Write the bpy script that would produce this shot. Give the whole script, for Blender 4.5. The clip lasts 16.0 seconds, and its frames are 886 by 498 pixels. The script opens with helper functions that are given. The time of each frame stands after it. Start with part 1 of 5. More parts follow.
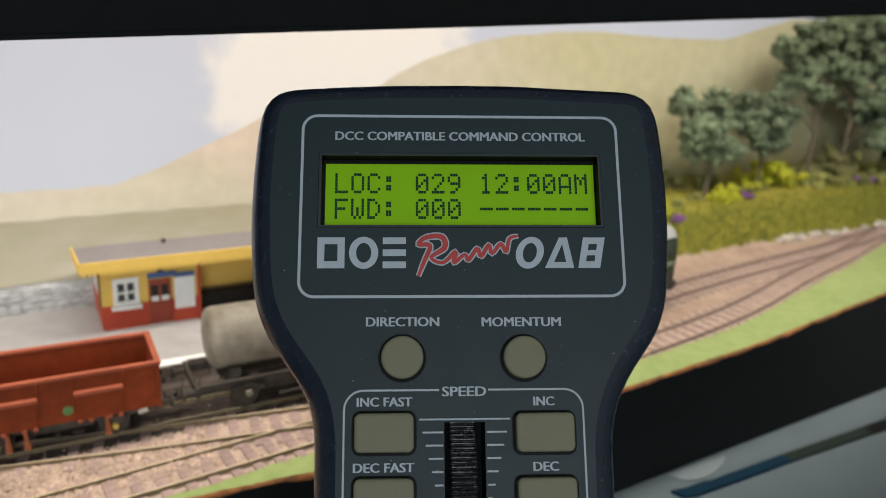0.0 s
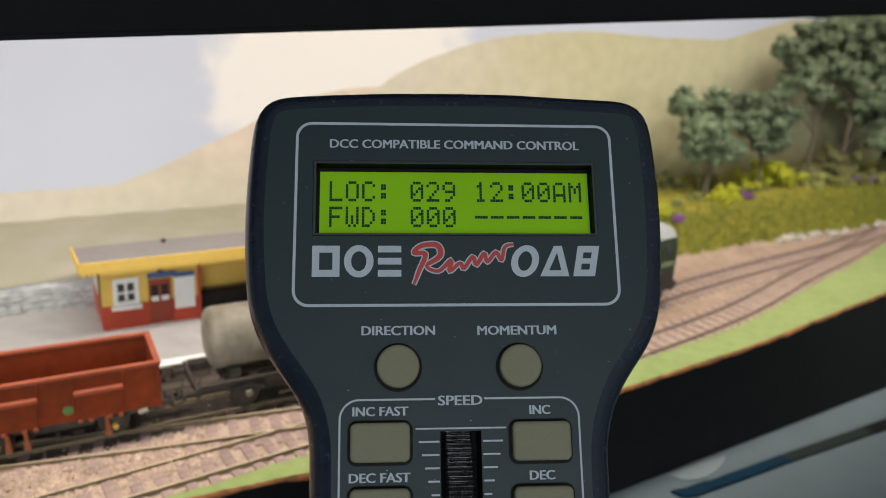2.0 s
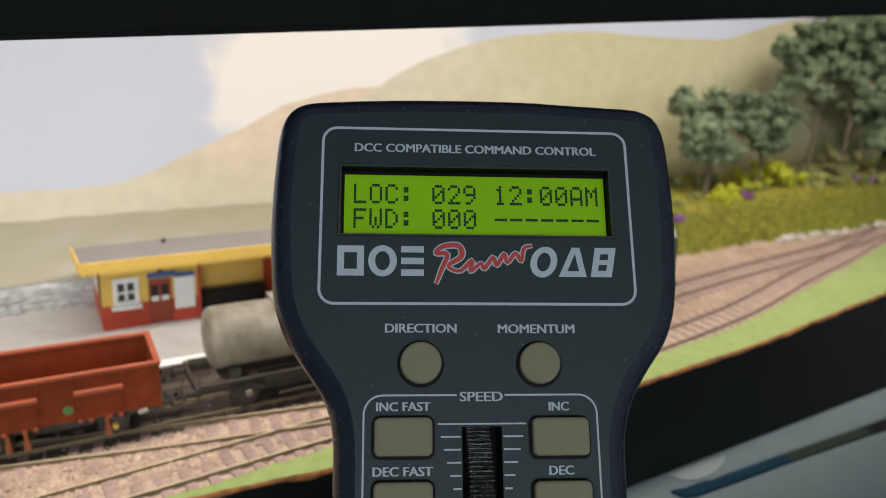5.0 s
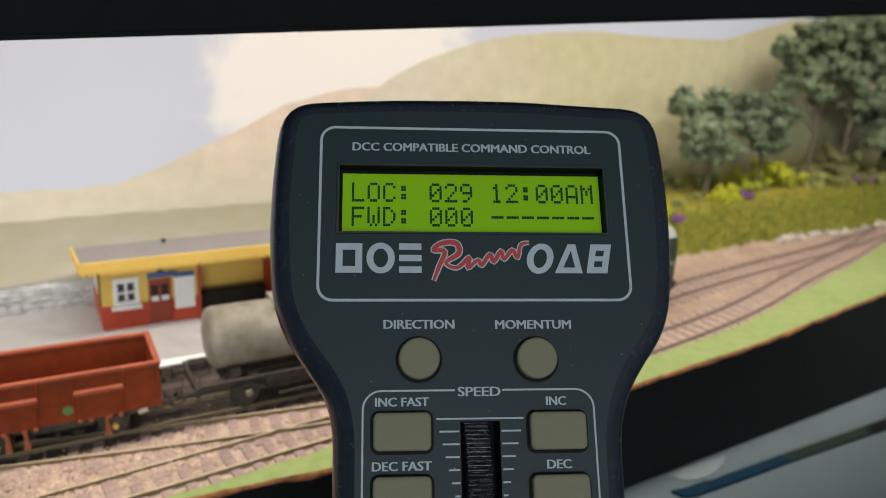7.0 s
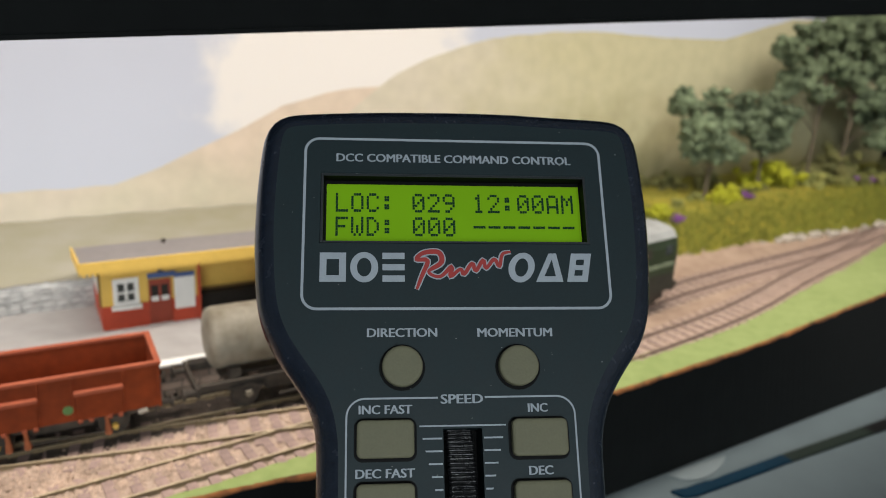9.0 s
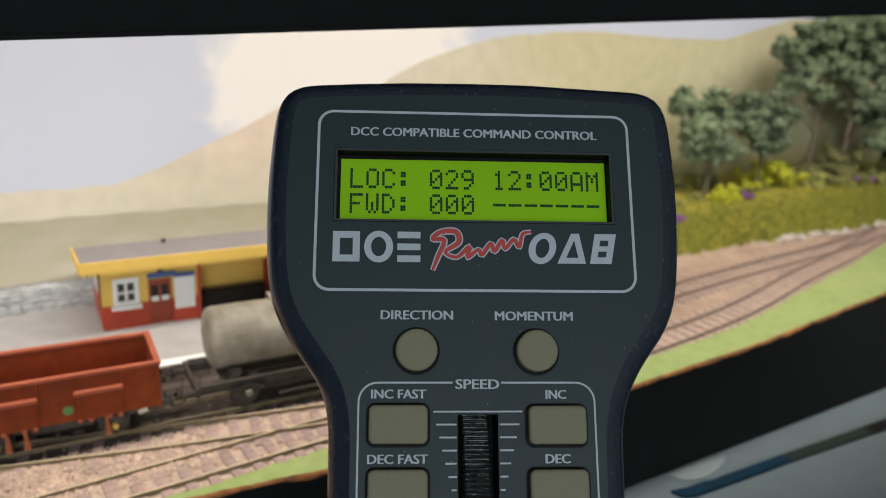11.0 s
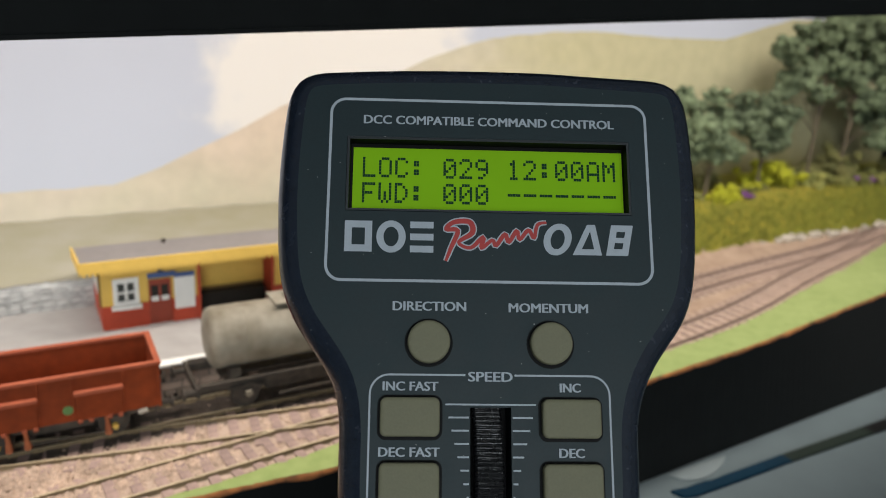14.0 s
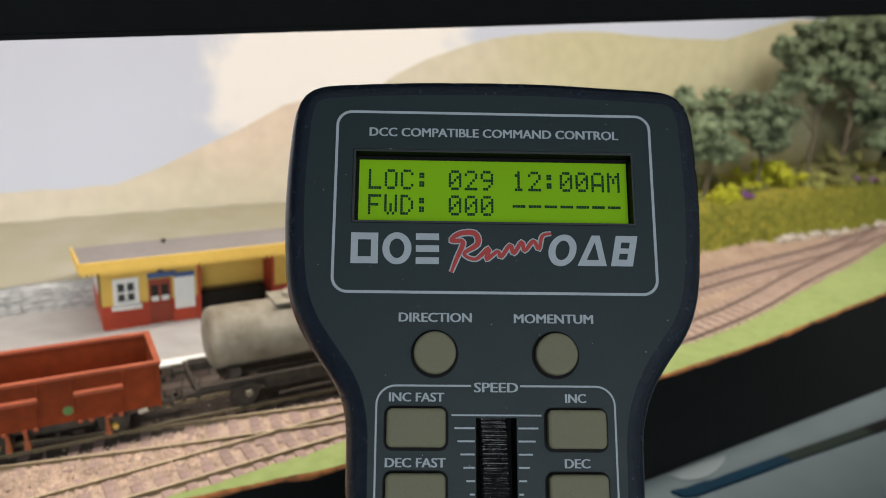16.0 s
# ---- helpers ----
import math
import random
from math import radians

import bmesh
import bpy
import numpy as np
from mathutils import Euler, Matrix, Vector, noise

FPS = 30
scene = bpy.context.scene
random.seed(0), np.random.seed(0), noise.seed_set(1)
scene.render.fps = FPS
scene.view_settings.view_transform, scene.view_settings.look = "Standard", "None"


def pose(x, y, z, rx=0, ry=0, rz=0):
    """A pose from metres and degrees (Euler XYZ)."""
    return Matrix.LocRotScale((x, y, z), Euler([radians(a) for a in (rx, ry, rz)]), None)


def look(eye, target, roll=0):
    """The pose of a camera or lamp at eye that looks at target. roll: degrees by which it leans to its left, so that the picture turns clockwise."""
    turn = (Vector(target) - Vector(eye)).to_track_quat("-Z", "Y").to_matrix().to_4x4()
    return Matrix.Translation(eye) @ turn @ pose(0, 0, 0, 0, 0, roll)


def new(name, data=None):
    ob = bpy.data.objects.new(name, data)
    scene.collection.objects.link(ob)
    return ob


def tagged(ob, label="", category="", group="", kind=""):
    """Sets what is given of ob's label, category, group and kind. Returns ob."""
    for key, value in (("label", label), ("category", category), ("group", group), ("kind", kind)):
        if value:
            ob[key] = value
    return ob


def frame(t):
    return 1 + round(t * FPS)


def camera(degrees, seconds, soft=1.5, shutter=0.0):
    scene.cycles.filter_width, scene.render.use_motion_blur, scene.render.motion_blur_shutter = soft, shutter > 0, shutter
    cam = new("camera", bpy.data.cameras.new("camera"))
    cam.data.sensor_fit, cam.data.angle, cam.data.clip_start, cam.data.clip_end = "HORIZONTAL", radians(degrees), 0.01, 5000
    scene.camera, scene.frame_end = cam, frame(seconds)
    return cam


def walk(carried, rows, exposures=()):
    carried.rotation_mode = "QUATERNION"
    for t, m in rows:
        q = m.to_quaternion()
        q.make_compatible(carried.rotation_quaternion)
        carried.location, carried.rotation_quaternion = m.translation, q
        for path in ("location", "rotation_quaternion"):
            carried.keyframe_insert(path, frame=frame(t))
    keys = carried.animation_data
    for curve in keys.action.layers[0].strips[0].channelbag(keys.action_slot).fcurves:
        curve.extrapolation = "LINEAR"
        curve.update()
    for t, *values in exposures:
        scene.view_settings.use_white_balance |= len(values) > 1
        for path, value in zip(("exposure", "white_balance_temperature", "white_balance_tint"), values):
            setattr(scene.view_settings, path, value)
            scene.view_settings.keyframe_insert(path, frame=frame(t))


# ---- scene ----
# Everything below is planned in millimetres and turned into metres by MM.
MM = 0.001
EYE_Z = 0.1817

# camera: stands still
cam = camera(60.26, 16.0, 0.95)
cam.data.dof.use_dof = True
cam.data.dof.focus_distance = 0.172
cam.data.dof.aperture_fstop = 18.5
CAM_POSE = Matrix.Translation((0, 0, EYE_Z)) @ Matrix(((0.998441, -0.055822, -0.000000), (0.017250, 0.308535, -0.951057), (0.053089, 0.949574, 0.309017))).to_4x4()
walk(cam, [(0.0, CAM_POSE), (16.0, CAM_POSE)], exposures=[(0.0, 0.0), (16.0, 0.0)])

# world and lights
world = bpy.data.worlds.new("room_dim")
scene.world = world
world.use_nodes = True
world.node_tree.nodes["Background"].inputs[0].default_value = (0.85, 0.92, 1.0, 1)
world.node_tree.nodes["Background"].inputs[1].default_value = 0.15


def area_lamp(name, m, sx, sy, watts, colour):
    lamp = bpy.data.lights.new(name, "AREA")
    lamp.shape, lamp.size, lamp.size_y = "RECTANGLE", sx, sy
    lamp.energy, lamp.color = watts, colour
    ob = new(name, lamp)
    ob.matrix_world = m
    return ob


TURN = math.radians(30)  # the layout runs thirty degrees across the view
CA, SA = math.cos(TURN), math.sin(TURN)


def lay(a, b, z=0.0):
    """A place on the layout: a along it, b towards its back, z above the rails, in millimetres."""
    return Vector((CA * a - SA * b, SA * a + CA * b, z)) * MM


def lay_pose(a, b, z=0.0, turn=0.0):
    p = lay(a, b, z)
    return pose(p.x, p.y, p.z, 0, 0, 30 + turn)


# light strip behind the pelmet, over the front of the layout
area_lamp("strip_light", look(lay(150, 288, 335), lay(150, 360, 20)), 1.3, 0.08, 4.9, (1.0, 0.93, 0.855))
# daylight from the window of the room, behind and to one side
area_lamp("window_light", look((0.5, -2.29, 0.78), (0.48, 0.0, 0.70)), 1.36, 1.14, 34.0, (0.86, 0.95, 1.0))

# materials


def mat(name, colour, rough=0.6, metal=0.0, var=0.15, scale=300.0, bump=0.15, second=None, coat=0.0, spread=0.0, spec=0.5):
    """Two scales of variation, a fine relief, and some change from piece to piece (spread)."""
    m = bpy.data.materials.new(name)
    m.use_nodes = True
    nt = m.node_tree
    p = nt.nodes["Principled BSDF"]
    p.inputs["Metallic"].default_value = metal
    p.inputs["Coat Weight"].default_value = coat
    p.inputs["Specular IOR Level"].default_value = spec
    tc = nt.nodes.new("ShaderNodeTexCoord")
    fine = nt.nodes.new("ShaderNodeTexNoise")
    fine.inputs["Scale"].default_value, fine.inputs["Detail"].default_value = scale, 6
    wide = nt.nodes.new("ShaderNodeTexNoise")
    wide.inputs["Scale"].default_value, wide.inputs["Detail"].default_value = scale / 7, 3
    for n in (fine, wide):
        nt.links.new(tc.outputs["Object"], n.inputs["Vector"])
    both = nt.nodes.new("ShaderNodeMath")
    both.operation = "ADD"
    nt.links.new(fine.outputs[0], both.inputs[0])
    nt.links.new(wide.outputs[0], both.inputs[1])
    ramp = nt.nodes.new("ShaderNodeMapRange")
    ramp.inputs[1].default_value, ramp.inputs[2].default_value = 0.65, 1.35
    nt.links.new(both.outputs[0], ramp.inputs[0])
    mix = nt.nodes.new("ShaderNodeMix")
    mix.data_type = "RGBA"
    c2 = second or tuple(min(1.0, c * (1 + var)) for c in colour)
    c1 = colour if second else tuple(c * (1 - var) for c in colour)
    mix.inputs[6].default_value, mix.inputs[7].default_value = (*c1, 1), (*c2, 1)
    nt.links.new(ramp.outputs[0], mix.inputs[0])
    out = mix.outputs[2]
    if spread:
        info = nt.nodes.new("ShaderNodeObjectInfo")
        geo = nt.nodes.new("ShaderNodeNewGeometry")
        addr = nt.nodes.new("ShaderNodeMath")
        addr.operation = "ADD"
        nt.links.new(info.outputs["Random"], addr.inputs[0])
        nt.links.new(geo.outputs["Random Per Island"], addr.inputs[1])
        mr = nt.nodes.new("ShaderNodeMapRange")
        mr.inputs[2].default_value = 2.0
        mr.inputs[3].default_value, mr.inputs[4].default_value = 1 - spread, 1 + spread
        nt.links.new(addr.outputs[0], mr.inputs[0])
        hsv = nt.nodes.new("ShaderNodeHueSaturation")
        nt.links.new(mr.outputs[0], hsv.inputs["Value"])
        nt.links.new(out, hsv.inputs["Color"])
        out = hsv.outputs[0]
    nt.links.new(out, p.inputs["Base Color"])
    rr = nt.nodes.new("ShaderNodeMapRange")
    rr.inputs[3].default_value, rr.inputs[4].default_value = max(0.02, rough - 0.08), min(1.0, rough + 0.08)
    nt.links.new(wide.outputs[0], rr.inputs[0])
    nt.links.new(rr.outputs[0], p.inputs["Roughness"])
    if bump:
        b = nt.nodes.new("ShaderNodeBump")
        b.inputs["Strength"].default_value, b.inputs["Distance"].default_value = bump, 0.0004
        nt.links.new(fine.outputs[0], b.inputs["Height"])
        nt.links.new(b.outputs[0], p.inputs["Normal"])
    return m


def glow(name, colour, strength, second=None):
    """A back-lit surface; it glows a little unevenly."""
    m = mat(name, colour, 0.5, 0, 0.05, 60, 0, spec=0.08)
    nt = m.node_tree
    p = nt.nodes["Principled BSDF"]
    p.inputs["Emission Strength"].default_value = strength
    src = p.inputs["Base Color"].links[0].from_socket
    nt.links.new(src, p.inputs["Emission Color"])
    return m


M = {
    "shell": mat("shell_plastic", (0.011, 0.016, 0.027), 0.25, 0, 0.25, 2500, 0.06),
    "face": mat("face_plastic", (0.0058, 0.0175, 0.0212), 0.55, 0, 0.14, 1200, 0.06, spec=0.36),
    "print": mat("light_grey_print", (0.37, 0.41, 0.455), 0.6, 0, 0.08, 3000, 0.05),
    "red_print": mat("red_print", (0.40, 0.035, 0.030), 0.6, 0, 0.1, 3000, 0.05),
    "button": mat("olive_grey_rubber", (0.168, 0.160, 0.098), 0.7, 0, 0.08, 1800, 0.2),
    "black": mat("black_plastic", (0.002, 0.002, 0.002), 0.6, 0, 0.2, 2000, 0.1, spec=0.15),
    "rim": mat("display_rim_plastic", (0.010, 0.014, 0.017), 0.42, 0, 0.2, 2000, 0.05),
    "dust": mat("pale_dust", (0.5, 0.5, 0.48), 0.9, 0, 0.1, 2000, 0),
    "wheel": mat("black_ribbed_rubber", (0.010, 0.010, 0.011), 0.27, 0, 0.3, 2500, 0.35),
    "lcd": glow("lcd_backlight", (0.140, 0.302, 0.005), 0.32),
    "ink": mat("lcd_segment", (0.008, 0.040, 0.018), 0.6, 0, 0.1, 2000, 0, spec=0.1),
    "wagon": mat("wagon_red_oxide", (0.205, 0.034, 0.0065), 0.75, 0, 0.28, 200, 0.25, spec=0.25),
    "chassis": mat("weathered_black", (0.022, 0.017, 0.013), 0.8, 0, 0.5, 260, 0.4, second=(0.085, 0.066, 0.048)),
    # wear, plus the light on rims and ledges put into the colour
    "wagon_edge": mat("lit_worn_red_edges", (0.31, 0.075, 0.034), 0.7, 0, 0.2, 400, 0.2, spec=0.3),
    "rust": mat("rust_orange", (0.30, 0.085, 0.03), 0.75, 0, 0.3, 600, 0.3),
    "tank": mat("weathered_tank_grey", (0.11, 0.085, 0.05), 0.7, 0, 0.3, 100, 0.3, second=(0.36, 0.325, 0.26)),
    "rail_side": mat("rusty_rail_side", (0.20, 0.14, 0.075), 0.7, 0, 0.3, 500, 0.3),
    # the right-hand rails' dullness at that lighting angle, put into the colour
    "rail_dim": mat("dull_brown_rail", (0.195, 0.133, 0.100), 0.8, 0, 0.3, 500, 0.3),
    # shade under the standing wagons, put into the ballast's colour
    "wagon_shade": mat("shade_dark_ballast", (0.040, 0.030, 0.024), 0.95, 0, 0.4, 700, 0.8, second=(0.115, 0.085, 0.065), spread=0.4),
    # golden reflection on the rail tops, put into a plain colour
    "steel": mat("rail_steel_sheen", (0.50, 0.40, 0.26), 0.45, 0.0, 0.2, 600, 0.2),
    "sleeper": mat("sleeper_brown", (0.265, 0.182, 0.155), 0.85, 0, 0.3, 400, 0.6, spread=0.2),
    "ballast": mat("ballast_stone", (0.405, 0.292, 0.218), 0.9, 0, 0.35, 500, 0.4, spread=0.35),
    "ballast_bed": mat("ballast_bed", (0.34, 0.24, 0.18), 0.95, 0, 0.3, 800, 0.7, second=(0.48, 0.36, 0.285)),
    "dusty_sleeper": mat("dusty_sleeper", (0.262, 0.182, 0.146), 0.9, 0, 0.35, 400, 0.6, spread=0.25),
    "tuft": mat("olive_green_tufts", (0.13, 0.145, 0.038), 0.9, 0, 0.4, 120, 0.7, second=(0.27, 0.245, 0.06), spread=0.35),
    "sand": mat("sandy_ground", (0.24, 0.155, 0.105), 0.95, 0, 0.3, 150, 0.7, second=(0.42, 0.30, 0.215)),
    "turf": mat("static_grass_green", (0.20, 0.255, 0.075), 0.95, 0, 0.25, 160, 0.8, second=(0.285, 0.335, 0.12)),
    "verge": mat("yellow_green_scrub", (0.110, 0.125, 0.012), 0.95, 0, 0.4, 45, 0.8, second=(0.34, 0.262, 0.022)),
    "blade": mat("dry_grass", (0.255, 0.25, 0.028), 0.9, 0, 0.35, 45, 0, second=(0.15, 0.165, 0.025), spread=0.45),
    "pale_slope": mat("pale_dry_grass", (0.265, 0.245, 0.15), 0.95, 0, 0.3, 45, 0.6, second=(0.335, 0.305, 0.235)),
    "soil": mat("brown_soil_edge", (0.035, 0.022, 0.012), 0.95, 0, 0.5, 200, 0.8, second=(0.50, 0.17, 0.045)),
    "fascia": mat("black_painted_board", (0.0038, 0.0046, 0.0045), 0.8, 0, 0.3, 90, 0.2, spec=0.2),
    "table": mat("pale_grey_laminate", (0.094, 0.120, 0.128), 0.6, 0, 0.13, 28, 0.05, spec=0.3),
    "blue": mat("blue_plastic", (0.0005, 0.018, 0.036), 0.75, 0, 0.15, 200, 0.05, spec=0.15),
    "paper": mat("grey_white_paper", (0.16, 0.19, 0.195), 0.85, 0, 0.05, 200, 0.05),
    "dark_green": mat("dark_green_edge", (0.014, 0.021, 0.016), 0.75, 0, 0.15, 200, 0.05, spec=0.15),
    "platform": mat("grey_platform_paving", (0.335, 0.315, 0.30), 0.9, 0, 0.14, 90, 0.3),
    "white": mat("white_paint", (0.75, 0.73, 0.69), 0.6, 0, 0.06, 300, 0.1),
    "stone": mat("grey_stone_wall", (0.13, 0.13, 0.125), 0.9, 0, 0.4, 130, 0.9, second=(0.56, 0.555, 0.54), spread=0.25),
    "stone_dark": mat("dark_mortar", (0.12, 0.12, 0.11), 0.95, 0, 0.3, 300, 0.5),
    "yellow": mat("yellow_paint", (0.70, 0.45, 0.09), 0.65, 0, 0.08, 300, 0.1),
    "brick_red": mat("brick_red_paint", (0.44, 0.055, 0.022), 0.7, 0, 0.15, 300, 0.2),
    "door_red": mat("dark_red_door", (0.29, 0.045, 0.020), 0.6, 0, 0.15, 300, 0.2),
    "roof": mat("grey_roofing_felt", (0.22, 0.195, 0.185), 0.85, 0, 0.12, 250, 0.3),
    "dark": mat("dark_interior", (0.02, 0.016, 0.012), 0.9, 0, 0.3, 200, 0.1),
    "shelter": mat("shelter_brown", (0.20, 0.11, 0.03), 0.8, 0, 0.25, 200, 0.1),
    "sign_blue": mat("blue_sign", (0.06, 0.10, 0.24), 0.5, 0, 0.1, 300, 0.05),
    "glass": mat("window_glass", (0.06, 0.065, 0.06), 0.08, 0, 0.1, 100, 0),
    "loco": mat("loco_green", (0.026, 0.038, 0.018), 0.5, 0, 0.3, 150, 0.1),
    "loco_roof": mat("loco_roof_grey", (0.25, 0.25, 0.235), 0.6, 0, 0.2, 120, 0.1),
    "loco_low": mat("loco_lower_brown", (0.032, 0.028, 0.020), 0.7, 0, 0.3, 250, 0.2),
    "loco_stripe": mat("pale_green_stripe", (0.22, 0.25, 0.16), 0.6, 0, 0.25, 200, 0.1),
    "bark": mat("bark", (0.11, 0.085, 0.055), 0.9, 0, 0.4, 400, 0.6),
    "leaf": mat("grey_green_foliage", (0.036, 0.052, 0.026), 0.95, 0, 0.4, 350, 0.8, second=(0.185, 0.228, 0.125), spread=0.35),
    "bush": mat("olive_bush", (0.062, 0.070, 0.020), 0.9, 0, 0.5, 120, 0.8, second=(0.17, 0.15, 0.045), spread=0.35),
    "lime": mat("lime_flowers", (0.29, 0.29, 0.010), 0.9, 0, 0.3, 500, 0.6, spread=0.3),
    "purple": mat("purple_flowers", (0.18, 0.06, 0.22), 0.9, 0, 0.3, 500, 0.6, spread=0.3),
    "pale_rock": mat("pale_rock", (0.36, 0.31, 0.25), 0.9, 0, 0.3, 250, 0.6, spread=0.35),
    "wall_paint": mat("room_paint", (0.55, 0.56, 0.55), 0.8, 0, 0.04, 20, 0.05),
    "carpet": mat("carpet", (0.16, 0.15, 0.14), 0.95, 0, 0.15, 120, 0.4),
    "ceiling": mat("ceiling_paint", (0.7, 0.7, 0.69), 0.85, 0, 0.03, 20, 0.05),
    "green_mark": mat("green_spot", (0.10, 0.20, 0.06), 0.7, 0, 0.2, 300, 0.1),
}


# mesh helpers


def add_box(bm, cx, cy, cz, sx, sy, sz, m=None):
    """A box by its centre and full sizes, in millimetres."""
    vs = []
    for k in range(8):
        v = Vector((cx + (k & 1 or -1) * sx / 2 if k & 1 else cx - sx / 2,
                    cy + sy / 2 if k & 2 else cy - sy / 2,
                    cz + sz / 2 if k & 4 else cz - sz / 2)) * MM
        vs.append(bm.verts.new(m @ v if m else v))
    for f in ((0, 2, 3, 1), (4, 5, 7, 6), (0, 1, 5, 4), (2, 6, 7, 3), (0, 4, 6, 2), (1, 3, 7, 5)):
        bm.faces.new([vs[i] for i in f])
    return vs


def box_bm(cx, cy, cz, sx, sy, sz, bevel=0.0):
    bm = bmesh.new()
    add_box(bm, cx, cy, cz, sx, sy, sz)
    if bevel:
        bmesh.ops.bevel(bm, geom=bm.edges[:], offset=bevel * MM, segments=2, affect="EDGES", profile=0.6)
    return bm


def add_tube(bm, p, q, r1, r2, n=10, caps=True):
    """A tapered round bar from p to q, in millimetres."""
    p, q = Vector(p) * MM, Vector(q) * MM
    d = (q - p).normalized()
    s = d.orthogonal().normalized()
    t = d.cross(s)
    rings = []
    for c, r in ((p, r1), (q, r2)):
        rings.append([bm.verts.new(c + (s * math.cos(k * math.tau / n) + t * math.sin(k * math.tau / n)) * r * MM) for k in range(n)])
    for k in range(n):
        bm.faces.new((rings[0][k], rings[0][(k + 1) % n], rings[1][(k + 1) % n], rings[1][k]))
    if caps:
        bm.faces.new(rings[0][::-1])
        bm.faces.new(rings[1])


def tube_bm(p, q, r1, r2, n=12):
    bm = bmesh.new()
    add_tube(bm, p, q, r1, r2, n)
    return bm


def prism(bm, pts, z0, z1):
    """A flat outline (x, y in millimetres) raised from z0 to z1."""
    lo = [bm.verts.new((x * MM, y * MM, z0 * MM)) for x, y in pts]
    hi = [bm.verts.new((x * MM, y * MM, z1 * MM)) for x, y in pts]
    n = len(pts)
    for k in range(n):
        bm.faces.new((lo[k], lo[(k + 1) % n], hi[(k + 1) % n], hi[k]))
    bm.faces.new(hi)
    bm.faces.new(lo[::-1])


def prism_bm(pts, z0, z1):
    bm = bmesh.new()
    prism(bm, pts, z0, z1)
    return bm


def mesh_of(name, bm, material, smooth=False):
    bmesh.ops.recalc_face_normals(bm, faces=bm.faces[:])
    me = bpy.data.meshes.new(name)
    bm.to_mesh(me)
    bm.free()
    me.materials.append(material)
    if smooth:
        me.shade_smooth()
    return me


def part(name, bm, material, parent, label="", smooth=False):
    ob = new(name, mesh_of(name, bm, material, smooth))
    ob.parent = parent
    if label:
        tagged(ob, label)
    return ob


def thing(name, m, label, category, group=""):
    ob = new(name)
    ob.empty_display_size = 0.01
    ob.matrix_world = m
    return tagged(ob, label, category, group)


def solid(name, bm, material, m, label, category="", group="", kind="", smooth=False):
    ob = new(name, mesh_of(name, bm, material, smooth))
    ob.matrix_world = m
    return tagged(ob, label, category, group, kind)


def rounded_rect(w, h, r, n=6):
    pts = []
    for cx, cy, a0 in ((w / 2 - r, h / 2 - r, 0), (-w / 2 + r, h / 2 - r, 90), (-w / 2 + r, -h / 2 + r, 180), (w / 2 - r, -h / 2 + r, 270)):
        for k in range(n + 1):
            t = math.radians(a0 + 90 * k / n)
            pts.append((cx + r * math.cos(t), cy + r * math.sin(t)))
    return pts


def inset(pts, d):
    """The outline moved inwards by d (it runs anticlockwise)."""
    out, n = [], len(pts)
    for k in range(n):
        p0, p1, p2 = Vector(pts[k - 1]), Vector(pts[k]), Vector(pts[(k + 1) % n])
        n1 = Vector((-(p1 - p0).y, (p1 - p0).x)).normalized()
        n2 = Vector((-(p2 - p1).y, (p2 - p1).x)).normalized()
        m = (n1 + n2).normalized()
        out.append(tuple(p1 + m * d / max(0.5, m.dot(n1))))
    return out


def lofted(bm, rings, cap_end=False, cap_start=False):
    loops = [[bm.verts.new((x * MM, y * MM, z * MM)) for x, y in pts] for pts, z in rings]
    for lo, hi in zip(loops, loops[1:]):
        for k in range(len(lo)):
            bm.faces.new((lo[k], lo[(k + 1) % len(lo)], hi[(k + 1) % len(lo)], hi[k]))
    if cap_start:
        bm.faces.new(loops[0][::-1])
    if cap_end:
        bm.faces.new(loops[-1])
    return loops


def words(body, size, shear=0.0, thick=0.04, spacing=1.0, heavy=0.0):
    """Lettering in the built-in font as a mesh; size is the cap height in millimetres."""
    cu = bpy.data.curves.new("words", "FONT")
    cu.body, cu.size, cu.shear = body, size / 0.69 * MM, shear
    cu.extrude, cu.offset, cu.space_character = thick * MM, heavy * MM, spacing
    cu.align_x, cu.resolution_u = "CENTER", 3
    ob = bpy.data.objects.new("words", cu)
    scene.collection.objects.link(ob)
    dg = bpy.context.evaluated_depsgraph_get()
    dg.update()
    me = bpy.data.meshes.new_from_object(ob.evaluated_get(dg))
    bpy.data.objects.remove(ob)
    bpy.data.curves.remove(cu)
    me.materials.clear()
    return me


def lettering(name, body, size, width, x, y, z, parent, material, heavy=0.09, label=""):
    """A word centred at x with its baseline at y, stretched to its true width."""
    me = words(body, size)
    xs = [v.co.x for v in me.vertices]
    k = width * MM / (max(xs) - min(xs))
    mid = (max(xs) + min(xs)) / 2
    pts = np.array([(v.co.x, v.co.y, v.co.z) for v in me.vertices])
    pts[:, 0] = (pts[:, 0] - mid) * k
    faces = [tuple(f.vertices) for f in me.polygons]
    n = len(pts)
    allp = np.vstack([pts + np.array((d * heavy * MM, 0, e * 0.02 * MM)) for e, d in enumerate((-1, 0, 1))])
    me = bpy.data.meshes.new(name)
    me.from_pydata(allp.tolist(), [], [tuple(i + n * j for i in f) for j in range(3) for f in faces])
    me.materials.append(material)
    ob = new(name, me)
    ob.parent = parent
    ob.location = (x * MM, y * MM, z * MM)
    return tagged(ob, label or "light grey printed lettering")


# ---- the room and the table ----


